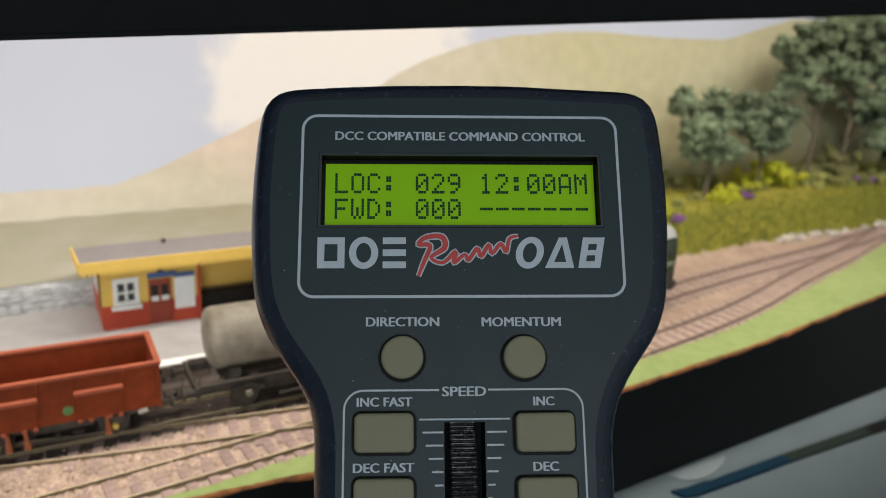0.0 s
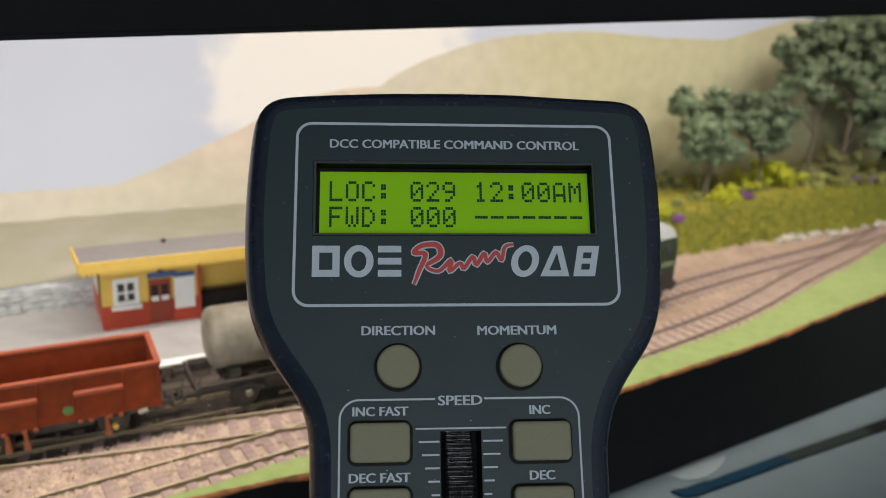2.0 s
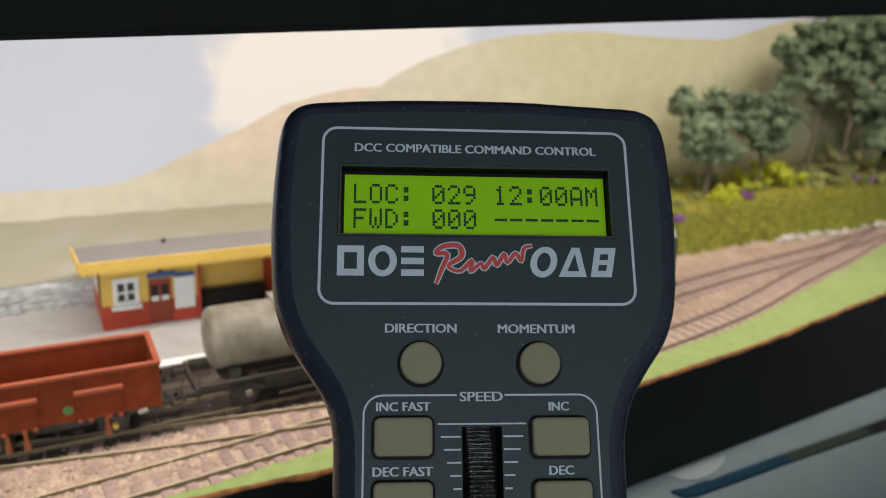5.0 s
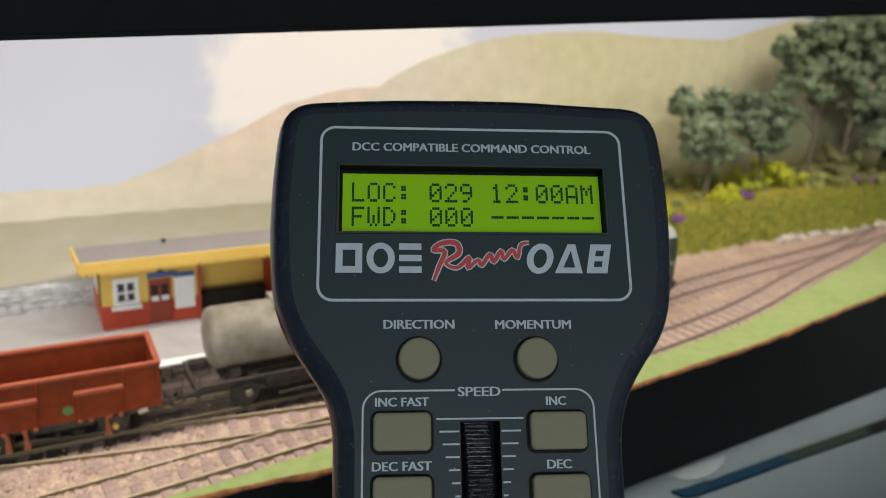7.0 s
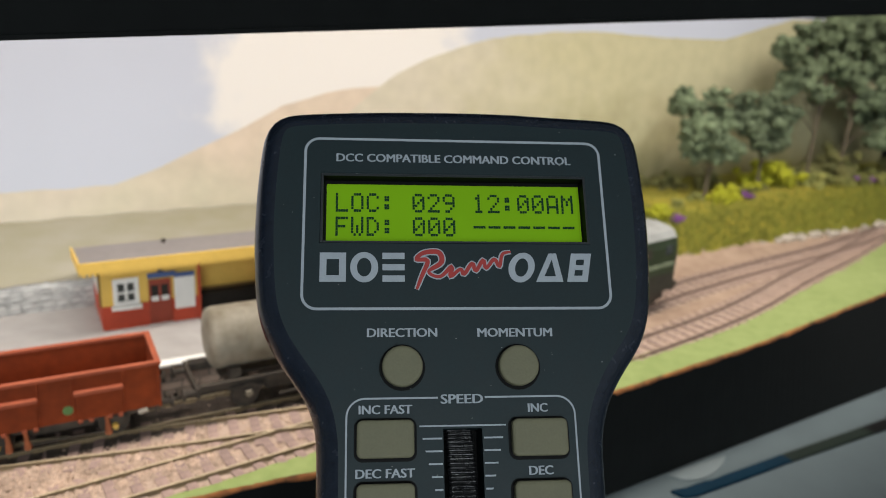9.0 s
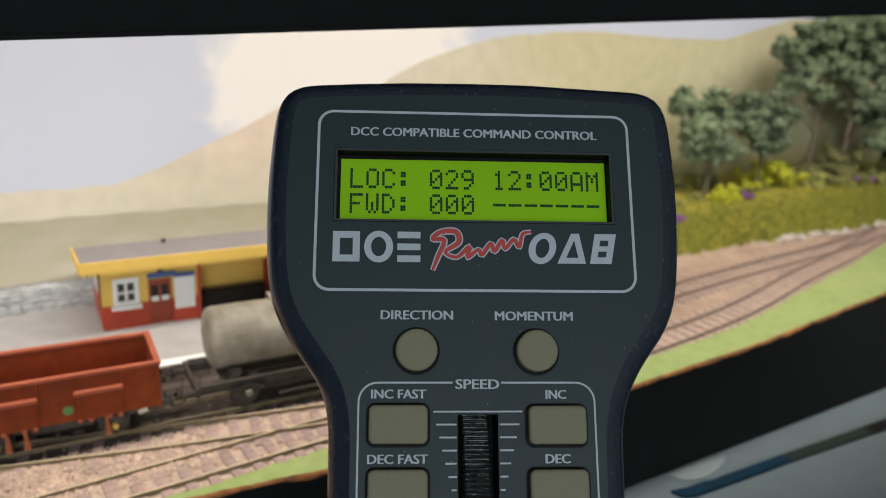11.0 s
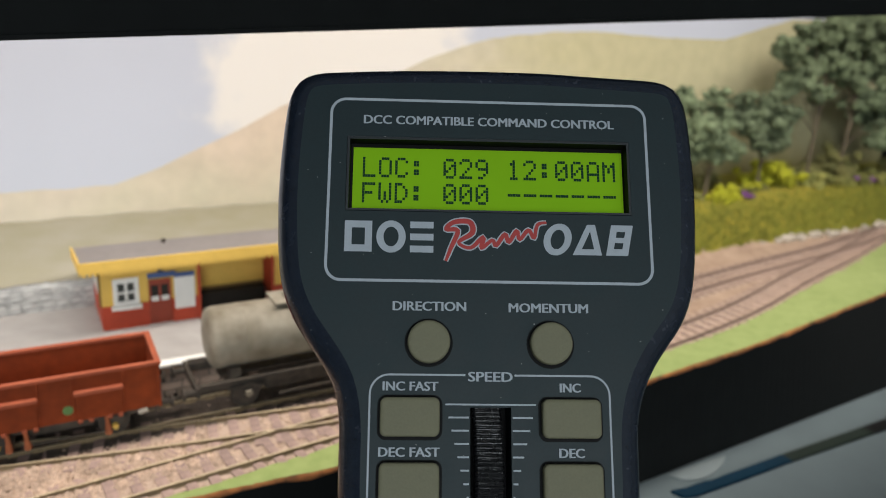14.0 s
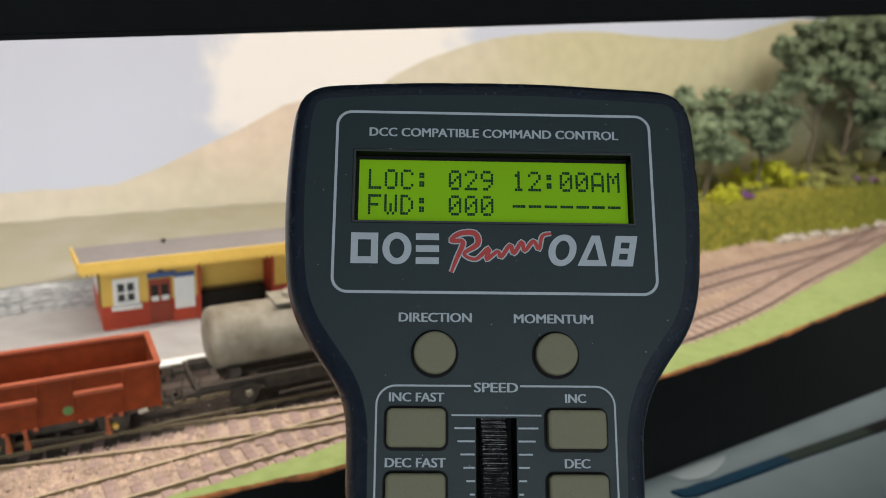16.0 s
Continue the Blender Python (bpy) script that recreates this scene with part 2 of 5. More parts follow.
def room():
    x0, x1, y0, y1, z0, z1, w = -2100, 2100, -2300, 1900, -820, 1600, 80
    flat = pose(0, 0, 0)
    solid("floor", box_bm((x0 + x1) / 2, (y0 + y1) / 2, z0 - 20, x1 - x0, y1 - y0, 40), M["carpet"], flat, "grey carpeted room floor", kind="structure")
    solid("ceiling", box_bm((x0 + x1) / 2, (y0 + y1) / 2, z1 + 20, x1 - x0, y1 - y0, 40), M["ceiling"], flat, "plain white ceiling", kind="structure")
    zc, zh = (z0 + z1) / 2, z1 - z0 - 4
    solid("wall_north", box_bm(0, y1 + w / 2, zc, x1 - x0, w, zh), M["fascia"], flat, "dark wall behind the layout", kind="structure")
    wx0, wx1, wz0, wz1 = -200, 1200, 200, 1360
    bm = bmesh.new()
    for a0, a1, c0, c1 in ((x0, wx0, z0 + 2, z1 - 2), (wx1, x1, z0 + 2, z1 - 2), (wx0, wx1, z0 + 2, wz0), (wx0, wx1, wz1, z1 - 2)):
        add_box(bm, (a0 + a1) / 2, y0 - w / 2, (c0 + c1) / 2, a1 - a0, w, c1 - c0)
    solid("wall_south", bm, M["wall_paint"], flat, "painted room wall with a window opening", kind="structure")
    win = solid("window_1", box_bm((wx0 + wx1) / 2, y0 - 40, (wz0 + wz1) / 2, wx1 - wx0, 6, wz1 - wz0), M["glass"], flat, "room window behind the camera", kind="structure")
    for xx in (wx0 + 20, (wx0 + wx1) / 2, wx1 - 20):
        part("window_frame", box_bm(xx, y0 - 40, (wz0 + wz1) / 2, 40, 50, wz1 - wz0, 3), M["white"], win)
    for zz in (wz0 + 20, wz1 - 20):
        part("window_frame", box_bm((wx0 + wx1) / 2, y0 - 41, zz, wx1 - wx0, 46, 40, 3), M["white"], win)
    solid("wall_east", box_bm(x1 + w / 2, (y0 + y1) / 2, zc, w, y1 - y0, zh), M["wall_paint"], flat, "plain painted room wall", kind="structure")
    solid("wall_west", box_bm(x0 - w / 2, (y0 + y1) / 2, zc, w, y1 - y0, zh), M["wall_paint"], flat, "plain painted room wall", kind="structure")


TABLE_Z = -65


def table():
    t = thing("table", lay_pose(300, 300, TABLE_Z), "pale grey laminate table under the model railway", "table")
    part("tabletop", box_bm(0, 0, -12, 2000, 760, 24, 3), M["table"], t)
    for x in (-940, 940):
        for y in (-330, 330):
            part("leg", box_bm(x, y, -24 - 364, 40, 40, 727, 2), M["fascia"], t, "black square table leg")


def strip_on_table():
    """A flat blue rule with a dark far half lies along the front of the board."""
    s = thing("ruler", lay_pose(290, 237, TABLE_Z), "long flat blue and dark green strip lying on the table", "ruler")
    part("blue_end", prism_bm([(0, 4.6), (3, -2), (10, -4.2), (50, -4.4), (88, -4.2), (88, 2.8), (48, 2.6), (29, 2.2), (22, 3.4), (10, 3.2)], 0.2, 1.8), M["blue"], s, "deep blue end")
    part("middle", prism_bm([(88, -4.2), (165, -5.6), (165, 2.2), (88, 2.8)], 0.2, 1.7), M["dark_green"], s, "dark grey-green middle")
    part("far_end", prism_bm([(165, -5.6), (330, -8), (330, 2), (165, 2.2)], 0.2, 1.75), M["black"], s, "black far end")
    c = thing("paper_tag", lay_pose(300, 250, TABLE_Z), "pale rounded paper tag lying against the front board", "paper")
    bm = bmesh.new()
    rim = [(0.5, 4.4), (2, 0.5), (6, -3.6), (12, -6), (20, -6.6), (29, -5.2), (38, -1.8), (44, 2), (47, 4.4)]
    lofted(bm, [(rim, 0.3), (rim, 0.75), ([(x * 0.97 + 0.7, y * 0.93 + 0.2) for x, y in rim], 1.1)], cap_end=True)
    part("sheet", bm, M["paper"], c)


# ---- baseboard ----
# the front edge, the line where turf meets ballast, both as (a, b)
EDGE = [(-300, 268), (-120, 262), (32, 257), (102, 252), (180, 252), (257, 256), (379, 267), (541, 291), (700, 322), (900, 372)]
TURF = [(-300, 262), (-120, 258), (20, 257.5), (60, 262), (110, 267.5), (200, 273), (296, 278), (341, 284), (378, 288.5), (415, 297), (459, 310), (512, 325), (566, 339), (666, 369), (900, 440)]


def line_at(pts, a):
    for (a0, b0), (a1, b1) in zip(pts, pts[1:]):
        if a <= a1:
            return b0 + (b1 - b0) * (a - a0) / (a1 - a0)
    return pts[-1][1]


def smooth_line(pts, step=6.0):
    """A soft curve through (a, b) points, at even steps of a."""
    aa = [p[0] for p in pts]
    out, a = [], aa[0]
    while a <= aa[-1]:
        b = sum(line_at(pts, a + d) for d in (-24, -12, 0, 12, 24)) / 5
        out.append((a, b))
        a += step
    return out


BANK_FOOT = [(330, 404), (450, 407), (540, 409), (600, 408), (650, 405), (720, 408), (780, 424), (900, 466)]


def bank_height(a, b):
    """The ground: level by the tracks, rising behind them on the right."""
    z = -2.2
    back = line_at([(-300, 900), (180, 900)] + BANK_FOOT, a)
    if b > back:
        d = b - back
        z += 27 * (1 - math.exp(-d / 24)) * min(1, max(0, (a - 250) / 140)) + 1.6 * noise.noise((a * 0.08, b * 0.08, 0))
    edge = line_at(EDGE, a)
    if b < edge + 4:
        z -= 0.12 * (edge + 4 - b) ** 2 * 0.3
    return z


def baseboard():
    bm = bmesh.new()
    rows = []
    for a in range(-300, 901, 6):
        e = line_at(EDGE, a) + 0.9 * noise.noise((a * 0.06, 3.3, 0))
        row = []
        for k in range(46):
            b = e + (540 - e) * (k / 45) ** 1.4
            row.append(bm.verts.new(lay(a, b, bank_height(a, b) - 0.6)))
        rows.append(row)
    for r0, r1 in zip(rows, rows[1:]):
        for k in range(45):
            bm.faces.new((r0[k], r1[k], r1[k + 1], r0[k + 1]))
    solid("ground", bm, M["sand"], pose(0, 0, 0), "sandy brown scenic ground of the layout", kind="structure", smooth=True)
    # strip of turf along the front
    bm = bmesh.new()
    prev = None
    for a in range(-300, 901, 4):
        e, t = line_at(EDGE, a) + 0.9 * noise.noise((a * 0.06, 3.3, 0)), line_at(TURF, a)
        t = max(t, e + 0.5) + 1.3 * noise.noise((a * 0.11, 7.7, 0))
        row = [bm.verts.new(lay(a, e + (t - e) * k / 6, -1.6 + 0.7 * noise.noise((a * 0.2, k, 1)) + 0.5 * math.sin(k / 6 * 3.1))) for k in range(7)]
        if prev:
            for k in range(6):
                bm.faces.new((prev[k], row[k], row[k + 1], prev[k + 1]))
        prev = row
    solid("turf_verge", bm, M["turf"], pose(0, 0, 0), "bright green static grass verge along the front edge", kind="structure", smooth=True)
    # rough brown edge where the scenery ends, and the black front board
    bm = bmesh.new()
    prev = None
    for a in range(-300, 901, 3):
        e = line_at(EDGE, a) + 0.9 * noise.noise((a * 0.06, 3.3, 0))
        w = 0.5 + 1.9 * noise.noise((a * 0.05, 1.1, 2)) + 0.8 * noise.noise((a * 0.3, 2.1, 2))
        row = [bm.verts.new(lay(a, e + 0.3, -1.7)), bm.verts.new(lay(a, e - 0.9, -2.4)), bm.verts.new(lay(a, e - 0.8, -3.2 - max(0.0, w)))]
        if prev:
            for k in range(2):
                bm.faces.new((prev[k], prev[k + 1], row[k + 1], row[k]))
        prev = row
    solid("soil_edge", bm, M["soil"], pose(0, 0, 0), "ragged rust-brown soil along the board's edge", kind="structure", smooth=True)
    bm = bmesh.new()
    prev = None
    for a in range(-300, 901, 6):
        e = line_at(EDGE, a)
        f = line_at([(-300, 255), (257, 254.5), (524, 267), (900, 300)], a)
        row = [bm.verts.new(lay(a, e + 6, -2.6)), bm.verts.new(lay(a, e - 0.5, -2.6)), bm.verts.new(lay(a, min(e - 0.5, f), TABLE_Z + 0.2)), bm.verts.new(lay(a, e + 12, TABLE_Z + 0.2))]
        if prev:
            for k in range(4):
                bm.faces.new((prev[k], row[k], row[(k + 1) % 4], prev[(k + 1) % 4]))
        prev = row
    solid("front_board", bm, M["fascia"], pose(0, 0, 0), "matt black front board of the layout", kind="structure")
    solid("end_board", box_bm(-306, 400, -32, 10, 290, 66, 1), M["fascia"], lay_pose(0, 0), "matt black end board", kind="structure")
    solid("back_board", box_bm(300, 546, 60, 1230, 10, 249, 1), M["fascia"], lay_pose(0, 0), "board behind the painted scene", kind="structure")


# ---- tracks ----
TRACK_A = [(-300, 320), (50, 320), (150, 320), (220, 323), (300, 334), (367, 346.5), (415, 354.5), (447, 359), (480, 363), (530, 368.5), (585, 374), (650, 384), (720, 399), (890, 446)]
TRACK_B = [(-300, 258), (-60, 265), (25, 272), (110, 280), (200, 284), (260, 286), (300, 288.5), (354, 297), (377, 301), (412, 308.5), (459, 322), (504, 337), (573, 353), (640, 373), (720, 399)]
TRACK_D = [(-130, 320), (-60, 318.5), (-18, 313), (22, 304.5), (60, 298.5), (120, 290), (180, 284.5), (230, 288)]


def track(pts, label, skip=None):
    line = smooth_line(pts, 3.0)
    t = thing("railway_track", pose(0, 0, 0), label, "railway track", "tracks of the layout")
    for side in (-8.25, 8.25):
        bm = bmesh.new()
        prev = None
        for k, (a, b) in enumerate(line):
            a2, b2 = line[min(k + 1, len(line) - 1)]
            a1, b1 = line[max(k - 1, 0)]
            d = Vector((a2 - a1, b2 - b1)).normalized()
            nx, ny = -d.y, d.x
            ring = []
            for o, z in ((-0.45, 0), (0.45, 0), (0.45, -0.6), (0.22, -0.8), (0.22, -1.7), (0.8, -2.0), (-0.8, -2.0), (-0.22, -1.7), (-0.22, -0.8), (-0.45, -0.6)):
                ring.append(bm.verts.new(lay(a + nx * (side + o), b + ny * (side + o), z)))
            if prev:
                for j in range(10):
                    bm.faces.new((prev[j], prev[(j + 1) % 10], ring[(j + 1) % 10], ring[j]))
            prev = ring
        rail = part("rail", bm, M["rail_side"], t, "worn steel rail with rusty sides")
        rail.data.materials.append(M["steel"])
        rail.data.materials.append(M["rail_dim"])
        for f in rail.data.polygons:
            # dull colour past 300 mm, sheen colour on the tops before it
            if CA * f.center.x + SA * f.center.y > 0.300:
                f.material_index = 2
            elif abs(f.normal.z) > 0.9 and f.center.z > -0.0003:
                f.material_index = 1
    me = mesh_of("sleeper", box_bm(0, 0, 0, 4.3, 31, 1.6, 0.25), M["sleeper"])
    dusty = me.copy()
    dusty.materials[0] = M["dusty_sleeper"]
    # sleepers under the wagons carry the painted shade too
    shaded = me.copy()
    shaded.materials[0] = M["wagon_shade"]
    last = -1e9
    for k in range(1, len(line) - 1):
        a, b = line[k]
        if a - last < 8.0 or (skip and skip[0] < a < skip[1]):
            continue
        last = a
        d = math.degrees(math.atan2(line[k + 1][1] - line[k - 1][1], line[k + 1][0] - line[k - 1][0]))
        ob = new("sleeper", dusty if a > 300 else shaded if pts is TRACK_A and -140 < a < 200 else me)
        ob.parent = t
        ob.matrix_local = lay_pose(a, b, -2.45 + random.uniform(-0.1, 0.1), d + random.uniform(-1, 1))
    return t


def ballast():
    lines = [smooth_line(p, 3.0) for p in (TRACK_A, TRACK_B, TRACK_D)]
    piles = {"ballast": ([], []), "wagon_shade": ([], [])}
    beds = bmesh.new()
    for i, ln in enumerate(lines):
        prev = None
        for k, (a, b) in enumerate(ln):
            row = [beds.verts.new(lay(a, b + o, z + 0.1 * i)) for o, z in ((-12.5 if i == 1 else -17.5, -3.0), (-11 if i == 1 else -14, -2.5), (14, -2.5), (17.5, -3.0))]
            if prev:
                for j in range(3):
                    beds.faces.new((prev[j], row[j], row[j + 1], prev[j + 1]))
            prev = row
    solid("ballast_bed", beds, M["ballast_bed"], pose(0, 0, 0), "pinkish brown ballast bed under the tracks", kind="structure")
    rng = random.Random(5)

    def stone(a, b, z, r):
        # stones below the wagons take the shade colour
        shaded = -140 < a < 200 and b > 303.5 + 2.5 * noise.noise((a * 0.08, 0, 6)) and rng.random() < 0.94
        verts, faces = piles["wagon_shade" if shaded else "ballast"]
        base = len(verts)
        rz = rng.uniform(0, 6.28)
        for dx, dy, dz in ((1, 0, 0), (0, 1, 0), (-1, 0, 0), (0, -1, 0), (0.2, 0.1, 0.8), (0, 0.1, -0.7)):
            q = r * rng.uniform(0.65, 1.25)
            x, y = (dx * math.cos(rz) - dy * math.sin(rz)) * q, (dx * math.sin(rz) + dy * math.cos(rz)) * q
            verts.append(lay(a + x, b + y, z + dz * q * 0.8))
        for k in range(4):
            faces.append((base + k, base + (k + 1) % 4, base + 4))
            faces.append((base + (k + 1) % 4, base + k, base + 5))
    for n in range(19000):
        ln = lines[rng.choice((0, 0, 1, 1, 2))]
        k = int(len(ln) * rng.random())
        a, b = ln[k]
        if a > 330 and rng.random() < 0.5:
            continue
        a += rng.uniform(-1.5, 1.5)
        o = rng.uniform(-12.5 if ln is lines[1] else -19, 19)
        near = abs(abs(o) - 8.25) < 1.2
        if near or (abs(o) < 15.5 and abs(a % 9.0 - 4.5) > 2.2 and (a < 300 or rng.random() < 0.6)):
            continue
        stone(a, b + o, -2.5 + rng.uniform(-0.3, 0.45), rng.uniform(0.6, 1.25))
    for n in range(3500):  # loose heap between the diverging rails in front of the wagon
        a = rng.uniform(-120, 60)
        b = rng.uniform(274, 300)
        stone(a, b, -2.3 + rng.uniform(-0.3, 0.5), rng.uniform(0.8, 2.0))
    for key, label in (("ballast", "loose pinkish brown and pale ballast stones"), ("wagon_shade", "ballast stones darkened as shade where the wagons stand")):
        me = bpy.data.meshes.new("ballast")
        me.from_pydata([tuple(v) for v in piles[key][0]], [], piles[key][1])
        me.materials.append(M[key])
        tagged(new("ballast", me), label, "ballast", kind="stuff")
    # dark sheet that paints the wagons' shade on the ground
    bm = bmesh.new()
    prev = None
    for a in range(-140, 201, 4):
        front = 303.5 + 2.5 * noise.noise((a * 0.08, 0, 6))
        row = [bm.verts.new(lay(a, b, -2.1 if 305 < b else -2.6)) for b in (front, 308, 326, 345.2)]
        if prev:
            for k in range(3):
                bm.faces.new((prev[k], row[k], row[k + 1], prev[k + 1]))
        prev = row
    solid("ash_bed", bm, M["wagon_shade"], pose(0, 0, 0), "dark bed with the standing wagons' shade in its colour", kind="structure")


# ---- painted scene at the back ----
BACK_B = 540


def backdrop():
    # sky board with a pale cloud
    m = mat("painted_sky", (0.485, 0.51, 0.59), 0.85, 0, 0.03, 12, 0.02)
    nt = m.node_tree
    p = nt.nodes["Principled BSDF"]
    src = p.inputs["Base Color"].links[0].from_socket
    tc = nt.nodes.new("ShaderNodeTexCoord")
    warp = nt.nodes.new("ShaderNodeTexNoise")
    warp.inputs["Scale"].default_value, warp.inputs["Detail"].default_value = 28, 5
    nt.links.new(tc.outputs["Object"], warp.inputs["Vector"])
    sc = nt.nodes.new("ShaderNodeVectorMath")
    sc.operation = "MULTIPLY_ADD"
    sc.inputs[1].default_value = (0.09, 0.09, 0.09)
    nt.links.new(warp.outputs["Color"], sc.inputs[0])
    nt.links.new(tc.outputs["Object"], sc.inputs[2])
    mp = nt.nodes.new("ShaderNodeMapping")
    mp.inputs["Location"].default_value = (-2.55, 0, -1.85)
    mp.inputs["Scale"].default_value = (9.5, 0.001, 10.5)
    nt.links.new(sc.outputs[0], mp.inputs["Vector"])
    ln = nt.nodes.new("ShaderNodeVectorMath")
    ln.operation = "LENGTH"
    nt.links.new(mp.outputs[0], ln.inputs[0])
    rp = nt.nodes.new("ShaderNodeMapRange")
    rp.inputs[1].default_value, rp.inputs[2].default_value = 1.12, 0.82
    rp.interpolation_type = "SMOOTHSTEP"
    nt.links.new(ln.outputs["Value"], rp.inputs[0])
    mix = nt.nodes.new("ShaderNodeMix")
    mix.data_type = "RGBA"
    mix.inputs[7].default_value = (0.71, 0.675, 0.64, 1)
    nt.links.new(rp.outputs[0], mix.inputs[0])
    nt.links.new(src, mix.inputs[6])
    nt.links.new(mix.outputs[2], p.inputs["Base Color"])
    solid("backdrop", box_bm(300, 0, 0, 1230, 1.5, 370), m, lay_pose(0, BACK_B, 0), "painted sky with a pale cloud on the back board", kind="structure")
    def painted(name, low, high, pale, a0, a1, z0, z1):
        """Brushed scenery paint: low to high up the board, fading to pale along it."""
        m = mat(name, low, 0.9, 0, 0.06, 30, 0.03)
        nt = m.node_tree
        p = nt.nodes["Principled BSDF"]
        tc = nt.nodes.new("ShaderNodeTexCoord")
        sep = nt.nodes.new("ShaderNodeSeparateXYZ")
        nt.links.new(tc.outputs["Object"], sep.inputs[0])
        brush = nt.nodes.new("ShaderNodeTexNoise")
        brush.inputs["Scale"].default_value, brush.inputs["Detail"].default_value = 24, 6
        nt.links.new(tc.outputs["Object"], brush.inputs["Vector"])
        out = None
        for axis, lo, hi, c1, c2 in ((2, z0, z1, low, high), (0, a0, a1, None, pale)):
            rp = nt.nodes.new("ShaderNodeMapRange")
            rp.inputs[1].default_value, rp.inputs[2].default_value = lo * MM, hi * MM
            rp.interpolation_type = "SMOOTHSTEP"
            jit = nt.nodes.new("ShaderNodeMath")
            jit.operation = "MULTIPLY_ADD"
            jit.inputs[1].default_value = (hi - lo) * MM * 0.9
            nt.links.new(brush.outputs[0], jit.inputs[0])
            off = nt.nodes.new("ShaderNodeMath")
            off.operation = "ADD"
            off.inputs[1].default_value = -(hi - lo) * MM * 0.45
            nt.links.new(sep.outputs[axis], jit.inputs[2])
            nt.links.new(jit.outputs[0], off.inputs[0])
            nt.links.new(off.outputs[0], rp.inputs[0])
            mx = nt.nodes.new("ShaderNodeMix")
            mx.data_type = "RGBA"
            if out:
                nt.links.new(out, mx.inputs[6])
            else:
                mx.inputs[6].default_value = (*c1, 1)
            mx.inputs[7].default_value = (*c2, 1)
            nt.links.new(rp.outputs[0], mx.inputs[0])
            out = mx.outputs[2]
        dab = nt.nodes.new("ShaderNodeTexNoise")
        dab.inputs["Scale"].default_value, dab.inputs["Detail"].default_value = 70, 8
        nt.links.new(tc.outputs["Object"], dab.inputs["Vector"])
        dr = nt.nodes.new("ShaderNodeMapRange")
        dr.inputs[1].default_value, dr.inputs[2].default_value, dr.inputs[3].default_value, dr.inputs[4].default_value = 0.3, 0.7, 0.92, 1.07
        nt.links.new(dab.outputs[0], dr.inputs[0])
        hsv = nt.nodes.new("ShaderNodeHueSaturation")
        nt.links.new(dr.outputs[0], hsv.inputs["Value"])
        nt.links.new(out, hsv.inputs["Color"])
        nt.links.new(hsv.outputs[0], p.inputs["Base Color"])
        return m
    far = painted("painted_far_hill", (0.51, 0.47, 0.355), (0.60, 0.49, 0.385), (0.60, 0.54, 0.475), 150, -230, 20, 95)
    # the hill's colour gets darker and browner towards its foot
    hill = painted("painted_hill", (0.17, 0.15, 0.058), (0.465, 0.425, 0.262), (0.545, 0.490, 0.385), 480, 235, 2, 122)

    def hump(name, tops, d, material, label):
        bm = bmesh.new()
        pts = []
        for (a0, z0), (a1, z1) in zip(tops, tops[1:]):
            for k in range(8):
                a = a0 + (a1 - a0) * k / 8
                pts.append((a, z0 + (z1 - z0) * k / 8 + 1.1 * noise.noise((a * 0.05, d, 0))))
        pts.append(tops[-1])
        lo = [bm.verts.new((a * MM, 0, -30 * MM)) for a, z in pts]
        hi = [bm.verts.new((a * MM, 0, z * MM)) for a, z in pts]
        for k in range(len(pts) - 1):
            bm.faces.new((lo[k], lo[k + 1], hi[k + 1], hi[k]))
        solid(name, bm, material, lay_pose(0, BACK_B - 0.75 - d, 0), label, kind="structure")
    hump("painted_far_hills", [(-310, 44), (-120, 50), (-11, 52.5), (54, 53), (75, 60), (110, 74), (140, 87), (171, 104), (205, 113), (242, 117), (300, 118), (400, 110)], 0.5, far, "soft painted far hillside in faded ochre and pink")
    hump("painted_hills", [(150, 20), (200, 70), (225, 100), (242, 113), (262, 127), (285, 137), (315, 147), (346, 155), (400, 161), (450, 163.5), (530, 160), (613, 160), (651, 169), (707, 182), (915, 186)], 1.0, hill, "painted olive and straw coloured hill")


def pelmet():
    """A black board along the top of the opening; its lower edge sits askew."""
    p = thing("pelmet", lay_pose(200, 250, 176, 0), "matt black board along the top of the layout's opening", "pelmet")
    bm = bmesh.new()
    prism(bm, [(-900, -47.9), (900, 51.1), (900, 150), (-900, 150)], -4, 4)
    bmesh.ops.rotate(bm, verts=bm.verts[:], cent=(0, 0, 0), matrix=Matrix.Rotation(math.pi / 2, 3, "X"))
    part("board", bm, M["fascia"], p)
    # added strip whose underside catches the lamp as a bright line
    bm = bmesh.new()
    prism(bm, [(-900, -49.5), (900, 49.5), (900, 51.0), (-900, -48.0)], -5, 4.5)
    bmesh.ops.rotate(bm, verts=bm.verts[:], cent=(0, 0, 0), matrix=Matrix.Rotation(math.pi / 2, 3, "X"))
    part("edge_light_catcher", bm, M["fascia"], p, "thin black strip added to catch light along the edge")


room()
table()
strip_on_table()
baseboard()
track(TRACK_A, "main running line with steel rails and brown sleepers")
track(TRACK_B, "front line with steel rails and brown sleepers")
track(TRACK_D, "short crossover line between the two tracks", (150, 300))
ballast()
backdrop()
pelmet()


